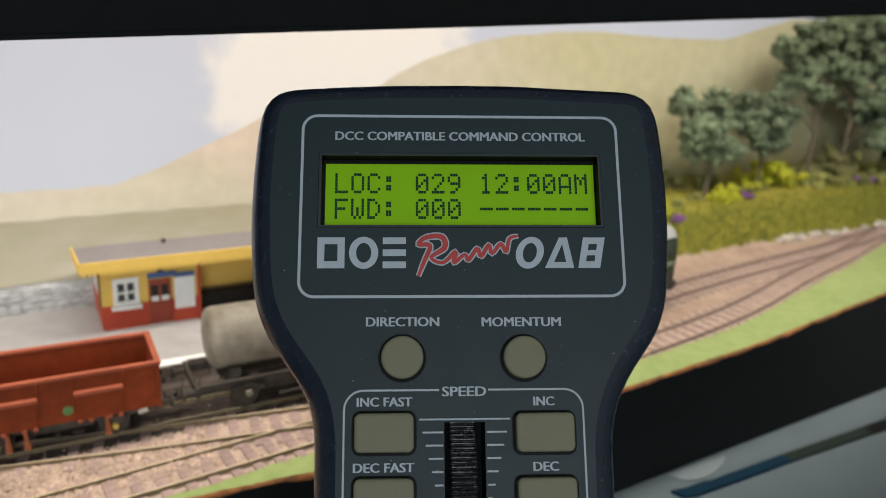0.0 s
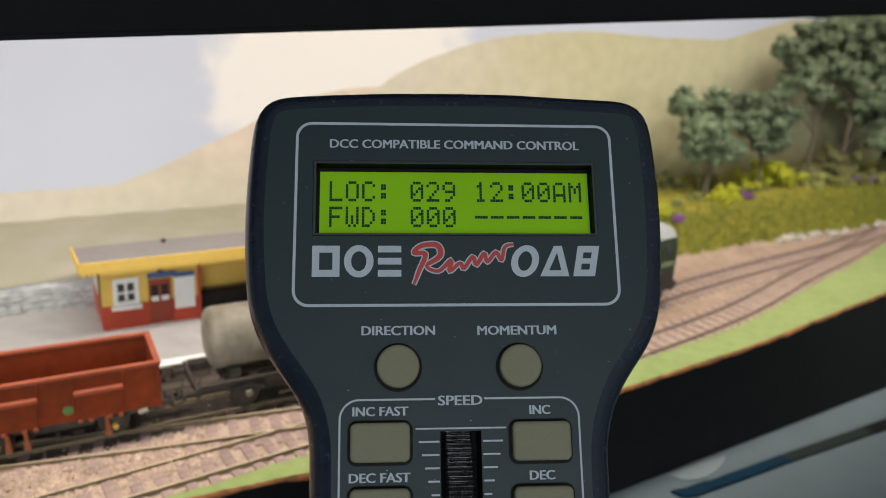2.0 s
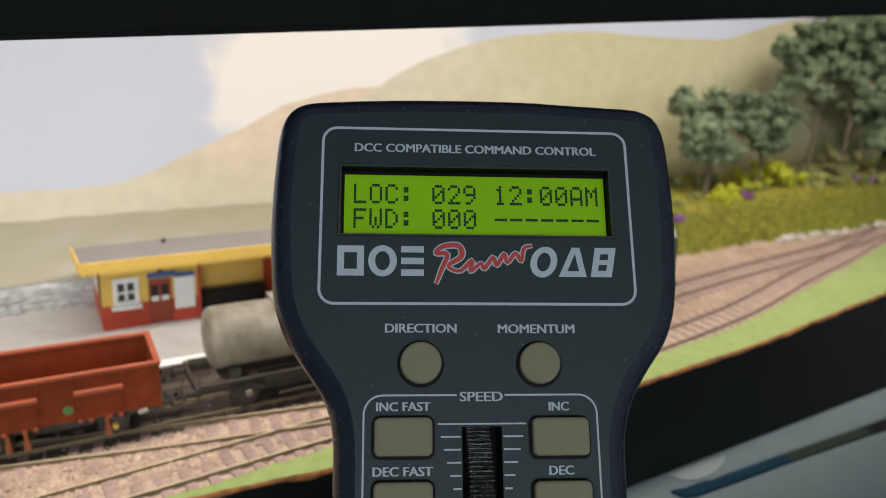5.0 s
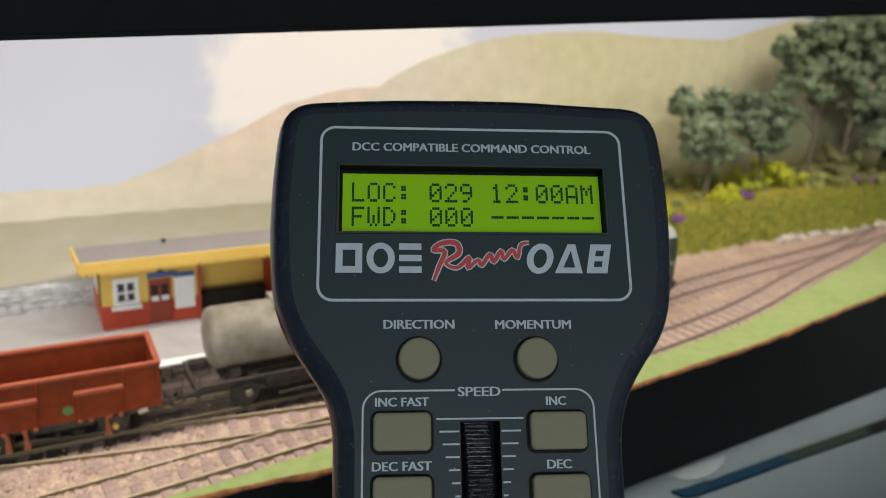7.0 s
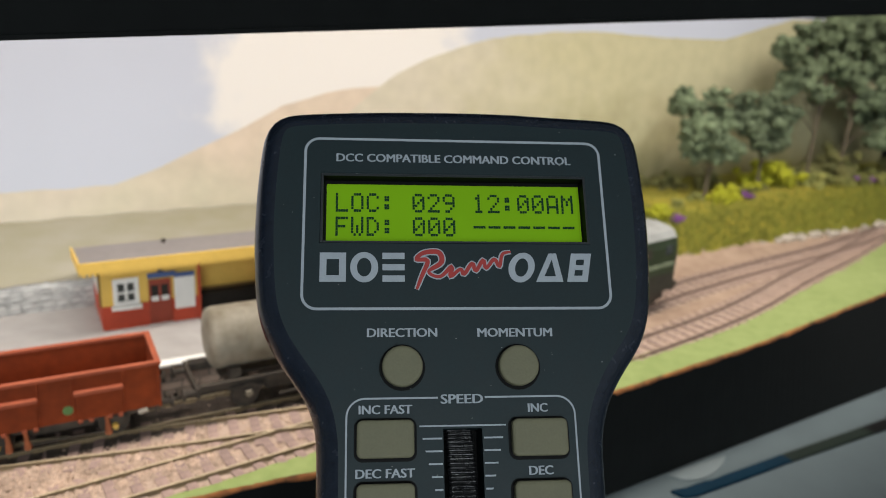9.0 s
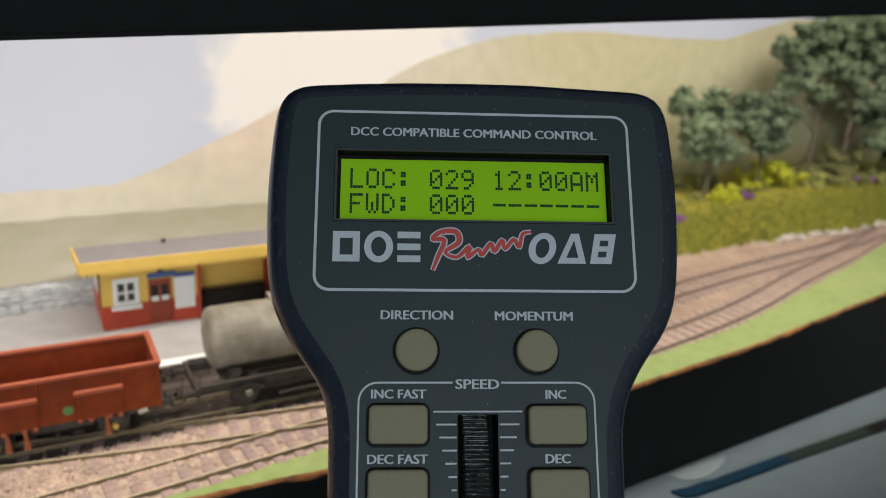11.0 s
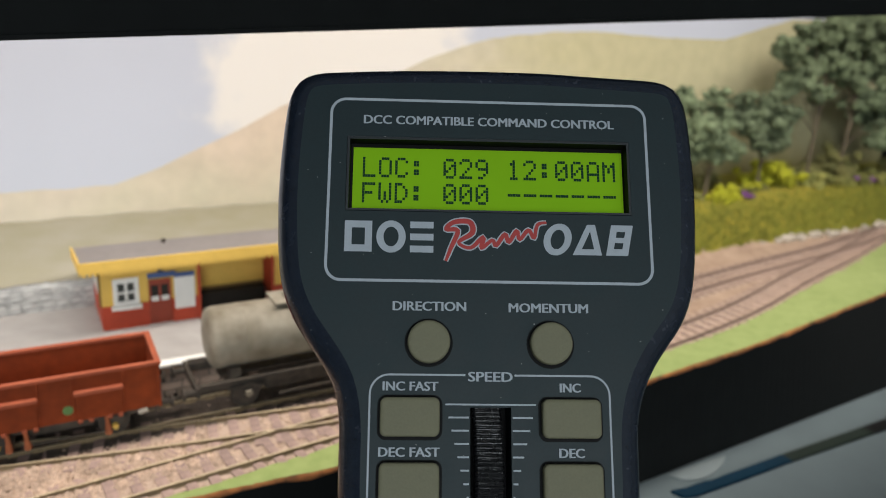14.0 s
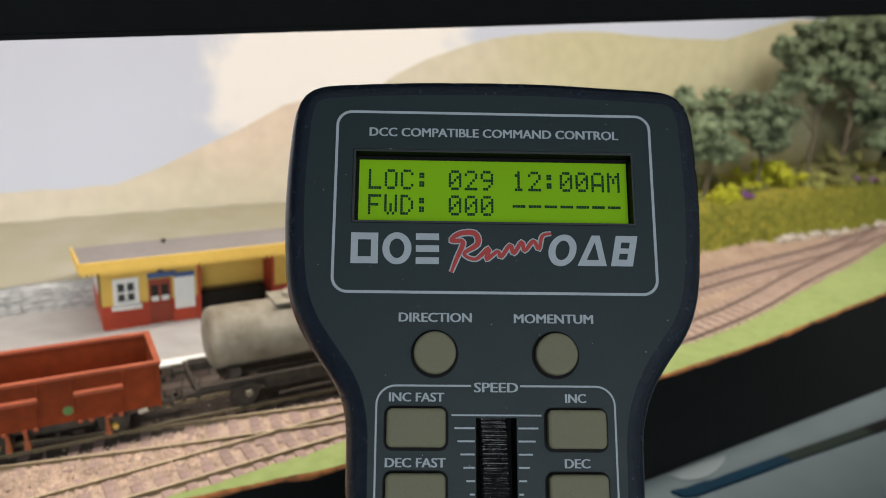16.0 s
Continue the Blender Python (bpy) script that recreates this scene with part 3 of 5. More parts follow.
# ---- hand controller ----
# the shell's outline down each side from the middle of the top edge
LOW_END = [(31.4, -85), (31, -110), (30.2, -140), (29, -160), (26, -168), (20, -172)]
SIDE_LEFT = [(0, 30.65), (15.7, 30.45), (28, 29.9), (40.2, 29.1), (44.5, 27.5), (46.0, 24.8), (46.8, 17.3), (47.4, 7), (47.5, -3), (46.9, -13.5), (46.1, -20.5), (44.6, -25.2), (43.5, -28.2),
             (41.7, -30.9), (39.3, -34), (36.1, -38.3), (34.4, -40.6), (32.8, -44.8), (32.05, -50), (32.0, -62)] + LOW_END
SIDE_RIGHT = [(0, 30.65), (13, 30.6), (25.5, 29.95), (41.8, 29.25), (45.1, 28.0), (46.6, 26.1), (47.2, 22.4), (47.7, 14.8), (48.1, 4.5), (47.85, -5.8), (47.2, -15.3), (46.0, -23), (43.3, -29.3),
              (39.2, -34.4), (35.0, -40.7), (33.05, -46.2), (32.25, -51), (32.1, -63)] + LOW_END
GLYPHS = {
    "L": "10000 10000 10000 10000 10000 10000 11111", "O": "01110 10001 10001 10001 10001 10001 01110", "C": "01110 10001 10000 10000 10000 10001 01110",
    ":": "00000 01100 01100 00000 01100 01100 00000", "0": "01110 10001 10011 10101 11001 10001 01110", "2": "01110 10001 00001 00010 00100 01000 11111",
    "9": "01110 10001 10001 01111 00001 00010 01100", "1": "00100 01100 00100 00100 00100 00100 01110", "A": "01110 10001 10001 10001 11111 10001 10001",
    "M": "10001 11011 10101 10101 10001 10001 10001", "F": "11111 10000 10000 11110 10000 10000 10000", "W": "10001 10001 10001 10101 10101 10101 01010",
    "D": "11100 10010 10001 10001 10001 10010 11100", "-": "00000 00000 00000 11111 00000 00000 00000"}


def ring_bm(w, h, r, t, z, gap=None):
    """A thin printed line round a rectangle; gap: an x range left free on its top side."""
    outer, inner = rounded_rect(w, h, r, 8), rounded_rect(w - 2 * t, h - 2 * t, r - t, 8)
    if gap:
        outer = [(gap[1], h / 2)] + outer[8::-1] + outer[:26:-1] + outer[26:17:-1] + outer[17:8:-1] + [(gap[0], h / 2)]
        inner = [(gap[1], h / 2 - t)] + inner[8::-1] + inner[:26:-1] + inner[26:17:-1] + inner[17:8:-1] + [(gap[0], h / 2 - t)]
    bm = bmesh.new()
    vo = [bm.verts.new((x * MM, y * MM, z * MM)) for x, y in outer]
    vi = [bm.verts.new((x * MM, y * MM, z * MM)) for x, y in inner]
    n = len(vo)
    for k in range(n if not gap else n - 1):
        bm.faces.new((vo[k], vo[(k + 1) % n], vi[(k + 1) % n], vi[k]))
    return bm


def button(parent, pts, x, y, name="button"):
    # black ring paints the gap and the button's shaded side, wider below
    rim = part("button_gap_shade", prism_bm([(px + x, py + y - 0.14) for px, py in inset(pts, -0.62)], -0.6, 0.06), M["black"], parent, "black ring for the gap and shade round a button")
    bm = bmesh.new()
    lofted(bm, [(pts, 0.0), (pts, 1.55), (inset(pts, 0.1), 1.8), (inset(pts, 0.34), 1.96), (inset(pts, 0.8), 2.02)], cap_end=True)
    b = part(name, bm, M["button"], parent, "olive grey rubber button", smooth=False)
    for f in b.data.polygons:
        f.use_smooth = len(f.vertices) == 4
    b.location = (x * MM, y * MM, 0)
    return b


def controller():
    c = thing("hand_controller", pose(0, 0.16, 0.14, 60), "black plastic hand controller with a lit green display", "controller")
    # anticlockwise, finely sampled and softened
    def softened(side):
        pts = [Vector(p) for p in side]
        fine = []
        for p, q in zip(pts, pts[1:]):
            n = max(1, int((q - p).length / 2.0))
            fine += [p.lerp(q, k / n) for k in range(n)]
        fine.append(pts[-1])
        for _ in range(3):
            fine = [fine[0]] + [(fine[k - 1] + 2 * fine[k] + fine[k + 1]) / 4 for k in range(1, len(fine) - 1)] + [fine[-1]]
        return fine
    loop = [(-p.x, p.y) for p in softened(SIDE_LEFT)] + [(p.x, p.y) for p in softened(SIDE_RIGHT)[:0:-1]]
    face_edge = inset(loop, 5.0)
    bm = bmesh.new()
    lofted(bm, [(inset(loop, 9), -27), (inset(loop, 5), -26), (inset(loop, 1.6), -22), (inset(loop, 0.3), -14), (loop, -6.5), (inset(loop, 0.15), -4.6),
                (inset(loop, 0.7), -3.0), (inset(loop, 1.6), -1.7), (inset(loop, 2.8), -0.75), (inset(loop, 4.0), -0.2), (face_edge, 0.0)], cap_start=True)
    body = part("shell", bm, M["shell"], c, "blue-black moulded plastic shell with rounded rim", smooth=True)
    # face with openings for display and thumb wheel
    bm = bmesh.new()
    edges = []

    def closed(pts):
        vs = [bm.verts.new((x * MM, y * MM, 0)) for x, y in pts]
        es = [bm.edges.new((vs[k], vs[(k + 1) % len(vs)])) for k in range(len(vs))]
        edges.extend(es)
        return vs
    closed(face_edge)
    lcd_hole = [(-31.6, 11.8), (-31.6, -4.85), (31.35, -4.85), (31.35, 11.8)]
    slot = [(-4.5, -47.2), (-4.5, -84), (4.1, -84), (4.1, -47.2)]
    holes = [closed(lcd_hole), closed(slot)]
    bmesh.ops.triangle_fill(bm, use_beauty=True, use_dissolve=False, edges=edges)
    for f in [f for f in bm.faces if all(v in holes[0] for v in f.verts) or all(v in holes[1] for v in f.verts)]:
        bm.faces.remove(f)
    for h in holes:
        lo = [bm.verts.new(v.co - Vector((0, 0, (3.4 if h is holes[0] else 9) * MM))) for v in h]
        for k in range(4):
            bm.faces.new((h[k], h[(k + 1) % 4], lo[(k + 1) % 4], lo[k]))
    face = part("face_plate", bm, M["face"], c, "dark grey-green matt face with printed markings")
    # display
    d = part("display", box_bm(-0.15, 3.5, -3.3, 62.9, 16.6, 0.6), M["black"], c, "black display surround")
    part("bezel", rim_bm((-32.0, 31.7, -5.15, 12.15), (-31.3, 31.05, -4.6, 11.45), -3.0, 0.22), M["rim"], d, "thin raised dark rim of the display")
    part("well_wall", well_bm((-31.28, 31.03, -4.58, 11.43), -3.0, 0.1), M["black"], d, "black side walls of the display recess")
    part("screen", prism_bm([(-30.7, -4.55), (30.72, -4.55), (30.72, 10.5), (-30.7, 10.5)], -3.0, -2.9), M["lcd"], d, "lime green back-lit liquid crystal screen")
    pitch, dx, dy = 3.648, 0.588, 0.683
    for row, (text, top) in enumerate((("LOC: 029 12:00AM", 8.28), ("FWD: 000 -------", 2.3))):
        for i, ch in enumerate(text):
            if ch == " ":
                continue
            bm = bmesh.new()
            for ry, bits in enumerate(GLYPHS[ch].split()):
                for rx, bit in enumerate(bits):
                    if bit == "1":
                        add_box(bm, -28.55 + i * pitch + (rx + 0.5) * dx, top - (ry + 0.5) * dy, -2.86, dx * 0.93, dy * 0.93, 0.04)
            part("letter", bm, M["ink"], d)
    # printed frame and words
    Z = 0.05
    part("printed_frame", ring_bm(72.0, 42.15, 3.6, 0.62, Z), M["print"], face, "thin pale line round the display").location = (0, 0.2 * MM, 0)
    lettering("lettering", "DCC COMPATIBLE COMMAND CONTROL", 2.0, 56.7, 0, 15.2, Z, face, M["print"])
    # maker's mark as plain shapes
    y0, y1 = -14.3, -7.4

    def mark(rings, label, shear=0.0):
        """Flat printed shapes, each between an outer and an inner outline (or filled)."""
        bm = bmesh.new()
        for outer, inner in rings:
            loops = [[bm.verts.new(((x + shear * (y - y0)) * MM, y * MM, Z * MM)) for x, y in ring] for ring in (outer, inner) if ring]
            if inner:
                for k in range(len(outer)):
                    n = (k + 1) % len(outer)
                    bm.faces.new((loops[0][k], loops[0][n], loops[1][n], loops[1][k]))
            else:
                bm.faces.new(loops[0])
        part("mark_block", bm, M["print"], face, label)

    def block(x0, x1, a=y0, b=y1):
        return [(x0, a), (x1, a), (x1, b), (x0, b)]

    def oval(cx, rx, ry):
        return [(cx + rx * math.cos(k * math.tau / 40), (y0 + y1) / 2 + ry * math.sin(k * math.tau / 40)) for k in range(40)]
    mark([(block(-31.85, -25.9), inset(block(-31.85, -25.9), 1.55))], "pale grey hollow block of the maker's mark")
    mark([(oval(-21.75, 3.2, 3.6), oval(-21.75, 1.65, 2.2))], "pale grey oval ring of the maker's mark")
    mark([(block(-17.6, -12.5, y, y + 1.5), None) for y in (y0, y0 + 2.7, y1 - 1.5)], "three pale grey bars of the maker's mark")
    mark([(oval(14.3, 3.1, 3.6), oval(14.3, 1.55, 2.2))], "pale grey slanted oval ring of the maker's mark", 0.16)
    peak = [(18.1, y0), (24.6, y0), (21.9, y1), (20.1, y1)]
    mark([(peak, inset(peak, 1.35))], "pale grey slanted wedge of the maker's mark", 0.2)
    mark([(block(25.5, 30.4), inset(block(25.5, 30.4), 1.5)), (block(27.0, 28.9, y0 + 2.85, y0 + 4.05), None)], "pale grey slanted block of the maker's mark", 0.2)
    for nm, extra, z, mt in (("mark_outline", 0.28, 0.05, "print"), ("mark_stroke", 0.0, 0.13, "red_print")):
        bm = bmesh.new()
        stroke = [(-9.8, -17.6, 0.45), (-8.6, -14.5, 0.7), (-7.2, -10.8, 0.8), (-9.8, -10.5, 0.7), (-8.0, -8.9, 0.8), (-4.6, -8.8, 0.9), (-4.0, -11.2, 0.9), (-7.0, -13.4, 0.6), (-4.4, -14.6, 0.6),
                  (-1.6, -12.2, 0.8), (-2.0, -14.6, 0.7), (0.4, -12.8, 0.6), (1.2, -14.0, 0.7), (3.2, -11.4, 0.7), (4.0, -13.2, 0.7), (5.8, -10.6, 0.7), (6.4, -12.6, 0.6), (8.4, -10.4, 0.7), (9.6, -12.2, 0.6), (10.4, -9.2, 0.6), (12.4, -8.6, 0.4)]
        pts = [Vector(q) for q in stroke]
        pts = [pts[0]] + pts + [pts[-1]]
        run = []
        for k in range(1, len(pts) - 2):
            p0, p1, p2, p3 = pts[k - 1:k + 3]
            for h in range(5):
                u = h / 5
                run.append(0.5 * (2 * p1 + (p2 - p0) * u + (2 * p0 - 5 * p1 + 4 * p2 - p3) * u * u + (3 * p1 - p0 - 3 * p2 + p3) * u ** 3))
        run.append(pts[-2])
        prev = None
        for k, c3 in enumerate(run):
            v = (run[min(k + 1, len(run) - 1)] - run[max(k - 1, 0)])
            n = Vector((-v.y, v.x)).normalized() * (c3.z * 0.66 + extra)
            row = [bm.verts.new(((c3.x + e * n.x) * MM, (c3.y + e * n.y + 1.5) * MM, (z + 0.0006 * k) * MM)) for e in (-1, 1)]
            if prev:
                bm.faces.new((prev[0], row[0], row[1], prev[1]))
            prev = row
        part(nm, bm, M[mt], face, "red brush stroke of the maker's mark" if extra == 0 else "pale outline of the red stroke")
    lettering("lettering", "DIRECTION", 1.95, 15.6, -13.2, -27.0, Z, face, M["print"])
    lettering("lettering", "MOMENTUM", 1.95, 17.1, 12.45, -27.1, Z, face, M["print"])
    lettering("lettering", "SPEED", 2.0, 9.25, -0.2, -41.85, Z, face, M["print"])
    lettering("lettering", "INC FAST", 1.85, 11.5, -17.0, -43.85, Z, face, M["print"])
    lettering("lettering", "INC", 1.85, 4.3, 16.7, -43.95, Z, face, M["print"])
    lettering("lettering", "DEC FAST", 1.85, 12.5, -17.1, -57.2, Z, face, M["print"])
    lettering("lettering", "DEC", 1.85, 5.2, 16.7, -57.3, Z, face, M["print"])
    box = part("speed_frame", ring_bm(50.9, 60, 4.2, 0.4, Z, gap=(-5.3, 5.1)), M["print"], face, "thin pale line round the speed keys")
    box.location = (-0.2 * MM, -70.35 * MM, 0)
    for k in range(9):
        y = -46.62 - 2.66 * k
        bm = bmesh.new()
        if k == 0:
            add_box(bm, -0.17, y, 0.02, 19.0, 0.34, 0.06)
        else:
            for x0, x1 in ((-9.65 + 0.63 * k, -4.75), (4.4, 9.3 - 0.65 * k)):
                add_box(bm, (x0 + x1) / 2, y, 0.02, x1 - x0, 0.36, 0.06)
        part("speed_mark", bm, M["print"], face, "pale printed graduation")
    circle = [(4.5 * math.cos(k * math.tau / 40), 4.5 * math.sin(k * math.tau / 40)) for k in range(40)]
    button(c, circle, -13.3, -33.7)
    button(c, circle, 12.7, -33.8)
    key = rounded_rect(12.3, 7.95, 1.3)
    for x, y in ((-17.05, -49.2), (16.6, -49.4), (-17.05, -62.3), (16.6, -62.45), (-17.05, -75.5), (16.6, -75.6)):
        button(c, key, x, y)
    # thumb wheel in its slot
    part("wheel_well", box_bm(-0.2, -65.6, -9.2, 8.5, 36.7, 0.5), M["black"], c, "black slot floor")
    bm = bmesh.new()
    n, r, cyy, czz = 205, 33.0, -66.0, -32.6
    rng = random.Random(29)
    prof = []
    for k in range(n):
        for u, h in ((0.0, -0.62), (0.22, -0.5), (0.36, -0.08), (0.55, 0.0), (0.72, -0.1), (0.86, -0.5)):
            t = (k + u) * math.tau / n
            prof.append(((r + h) * math.cos(t), (r + h) * math.sin(t)))
    ls = []
    for x, drop in ((-3.5, 1.0), (-3.3, 0.35), (-2.9, 0.0), (-1.0, 0.0), (0.9, 0.05), (2.2, 0.0), (2.6, 0.4), (2.75, 1.0)):
        row = []
        for p, q in prof:
            u = (r - drop + rng.uniform(-0.03, 0.03)) / r
            row.append(bm.verts.new((x * MM, (cyy + p * u) * MM, (czz + q * u) * MM)))
        ls.append(row)
    for lo, hi in zip(ls, ls[1:]):
        for k in range(len(prof)):
            bm.faces.new((lo[k], lo[(k + 1) % len(prof)], hi[(k + 1) % len(prof)], hi[k]))
    part("thumb_wheel", bm, M["wheel"], c, "black ribbed thumb wheel")
    rng = random.Random(17)
    bm = bmesh.new()
    for _ in range(60):
        x, y, r = rng.uniform(-41, 41), rng.uniform(-62, 26), abs(rng.gauss(0, 0.055)) + 0.03
        if (abs(x) < 33 and -6 < y < 12) or (abs(x) > 26 and y < -34):
            continue
        add_box(bm, x, y, 0.06, r * rng.uniform(1, 2.4), r, 0.06, Matrix.Rotation(0, 4, "Z"))
    tagged(part("dust", bm, M["dust"], face, "fine pale dust specks"), kind="stuff")
    return c


def rim_bm(o, i, z0, z1):
    """A thin raised rim with sloping flanks: outer and inner bounds x0, x1, y0, y1."""
    def corners(q):
        return [(q[0], q[2]), (q[1], q[2]), (q[1], q[3]), (q[0], q[3])]
    mid_o = (o[0] + 0.15, o[1] - 0.15, o[2] + 0.12, o[3] - 0.15)
    bm = bmesh.new()
    lofted(bm, [(corners(o), 0.0), (corners(mid_o), z1), (corners(i), z1), (corners(i), z0)])
    return bm


def well_bm(q, z0, z1):
    """The four inner walls of a rectangular recess."""
    bm = bmesh.new()
    pts = [(q[0], q[2]), (q[1], q[2]), (q[1], q[3]), (q[0], q[3])]
    lofted(bm, [(pts, z0), (pts, z1)])
    return bm


CONTROLLER = controller()


# ---- wagons and locomotive ----


def wheelset(parent, x, r=6.2):
    for y in (-7.6, 7.6):
        part("wheel", tube_bm((x, y - 1.1, r), (x, y + 1.1, r), r, r, 24), M["chassis"], parent, "dark weathered wheel")
    part("axle", tube_bm((x, -9, r), (x, 9, r), 0.9, 0.9, 8), M["chassis"], parent)


def buffers(parent, x, s, z=13.5):
    for y in (-11.5, 11.5):
        bm = bmesh.new()
        add_tube(bm, (x, y, z), (x + s * 4.5, y, z), 1.5, 1.3)
        add_tube(bm, (x + s * 4.5, y, z), (x + s * 5.6, y, z), 2.9, 2.9, 14)
        part("buffer", bm, M["chassis"], parent, "round dark steel buffer")
    bm = bmesh.new()
    add_box(bm, x + s * 5, 0, 7.5, 11, 3.4, 1.4)
    add_box(bm, x + s * 10, 0, 8.4, 1.6, 7.5, 2.2)
    part("coupling", bm, M["chassis"], parent, "dark tension-lock coupling")


def open_wagon():
    w = thing("open_wagon", lay_pose(4, 320, 0, -1), "empty red oxide open wagon with raised side doors", "wagon")
    L, W, z0, z1, t = 78.0, 32.0, 13.4, 33.0, 1.3
    part("floor_plate", box_bm(0, 0, z0 + 0.8, L - 2, W - 2, 1.6), M["wagon"], w)
    for s in (-1, 1):
        part("side_panel", box_bm(0, s * (W / 2 - t / 2), (z0 + z1) / 2, L, t, z1 - z0, 0.25), M["wagon"], w, "red oxide steel side")
        part("end_panel", box_bm(s * (L / 2 - t / 2), 0, (z0 + z1) / 2, t, W - 2 * t, z1 - z0 - 0.1, 0.25), M["wagon"], w, "red oxide steel end")
        part("top_rail", box_bm(0, s * (W / 2 - 0.6), z1 + 0.2, L + 1.2, 2.4, 1.5, 0.4), M["wagon_edge"], w, "worn red rim, paler for its lit top")
        part("top_rail", box_bm(s * (L / 2 - 0.6), 0, z1 + 0.15, 2.4, W - 3.6, 1.4, 0.4), M["wagon_edge"], w, "worn red rim, paler for its lit top")
        yo = s * (W / 2 + 0.35)
        for xd in (15.2, -15.8):
            d = part("side_door", box_bm(xd, yo, z0 + 6.0, 17.6, 0.9, 12.0, 0.3), M["wagon"], w, "raised door in the wagon side")
            part("door_ledge", box_bm(xd, yo + s * 0.5, z0 + 12.4, 18.4, 2.8, 1.9, 0.6), M["wagon_edge"], d)
            for xr in (-9.3, 9.3):
                part("rib", box_bm(xd + xr, yo, (z0 + z1) / 2, 0.8, 1.0, z1 - z0 - 1, 0.25), M["wagon"], w)
            for xh in (-7.5, -3.5, 3.5, 7.5):
                part("hinge", box_bm(xd + xh, yo + s * 0.4, z0 - 0.3, 1.8, 1.4, 1.6, 0.4), M["wagon_edge"], d)
        for xr in (-38.2, 38.2):
            part("corner_post", box_bm(xr, yo, (z0 + z1) / 2, 1.2, 1.2, z1 - z0, 0.3), M["wagon"], w)
        part("sole_bar", box_bm(0, s * 11.5, 11.6, L - 3, 1.6, 3.6, 0.3), M["chassis"], w, "black frame member")
        for xa in (20.5, -22.5):
            bm = bmesh.new()
            prism(bm, [(xa - 5, 11), (xa + 5, 11), (xa + 1.8, 4.4), (xa - 1.8, 4.4)], -0.5, 0.5)
            bmesh.ops.rotate(bm, verts=bm.verts[:], cent=(0, 0, 0), matrix=Matrix.Rotation(math.pi / 2, 3, "X"))
            bmesh.ops.translate(bm, verts=bm.verts[:], vec=(0, s * 12.6 * MM, 0))
            part("axle_guard", bm, M["chassis"], w)
            part("axle_box", tube_bm((xa, s * 12.6, 6.4), (xa, s * 14.6, 6.4), 1.5, 1.2, 12), M["yellow"], w, "yellow painted axle end")
        for xg in (17.4, -12.2, -18.6):
            bm = bmesh.new()
            add_tube(bm, (xg, s * 14.8, 13.5), (xg + 0.3, s * 15.0, 8.5), 0.7, 1.0, 8)
            add_tube(bm, (xg + 0.3, s * 15.0, 8.5), (xg + 0.4, s * 15.0, 4.4), 1.0, 1.5, 8)
            part("brake_hanger", bm, M["rust"], w, "bright orange brake hanger")
        part("brake_lever", box_bm(4, s * 14.2, 5.4, 32, 0.8, 0.9, 0.2), M["chassis"], w)
    part("brake_gear", box_bm(0, 0, 7.5, 26, 17, 3.0, 0.5), M["chassis"], w)
    part("frame_pan", box_bm(0, 0, 11.8, L - 6, 21.0, 2.4), M["chassis"], w)
    for s in (-1, 1):
        part("buffer_beam", box_bm(s * (L / 2 - 1.2), 0, 12.0, 2.0, 29, 4.2, 0.3), M["chassis"], w)
        buffers(w, s * (L / 2 - 0.4), s, 12.4)
    for xa in (20.5, -22.5):
        wheelset(w, xa)
    # added pale stub: a highlight by the buffer, put into shape and colour
    part("drain_cap", tube_bm((29.6, -15.6, 11.7), (33.2, -15.8, 12.6), 1.0, 1.3, 14), M["pale_rock"], w, "pale stub standing for a highlight under the end")
    part("chalk_spot", tube_bm((3.6, -W / 2 - 0.02, 18.6), (3.6, -W / 2 - 0.12, 18.6), 2.0, 2.0, 18), M["green_mark"], w, "round green spot on the side")


def lathe_x(prof, n=40):
    """A body turned about the x axis: profile of (x, radius) in millimetres."""
    bm = bmesh.new()
    rings = [[bm.verts.new((x * MM, r * math.cos(k * math.tau / n) * MM, r * math.sin(k * math.tau / n) * MM)) for k in range(n)] for x, r in prof]
    for lo, hi in zip(rings, rings[1:]):
        for k in range(n):
            bm.faces.new((lo[k], lo[(k + 1) % n], hi[(k + 1) % n], hi[k]))
    bm.faces.new(rings[0][::-1])
    bm.faces.new(rings[-1])
    return bm


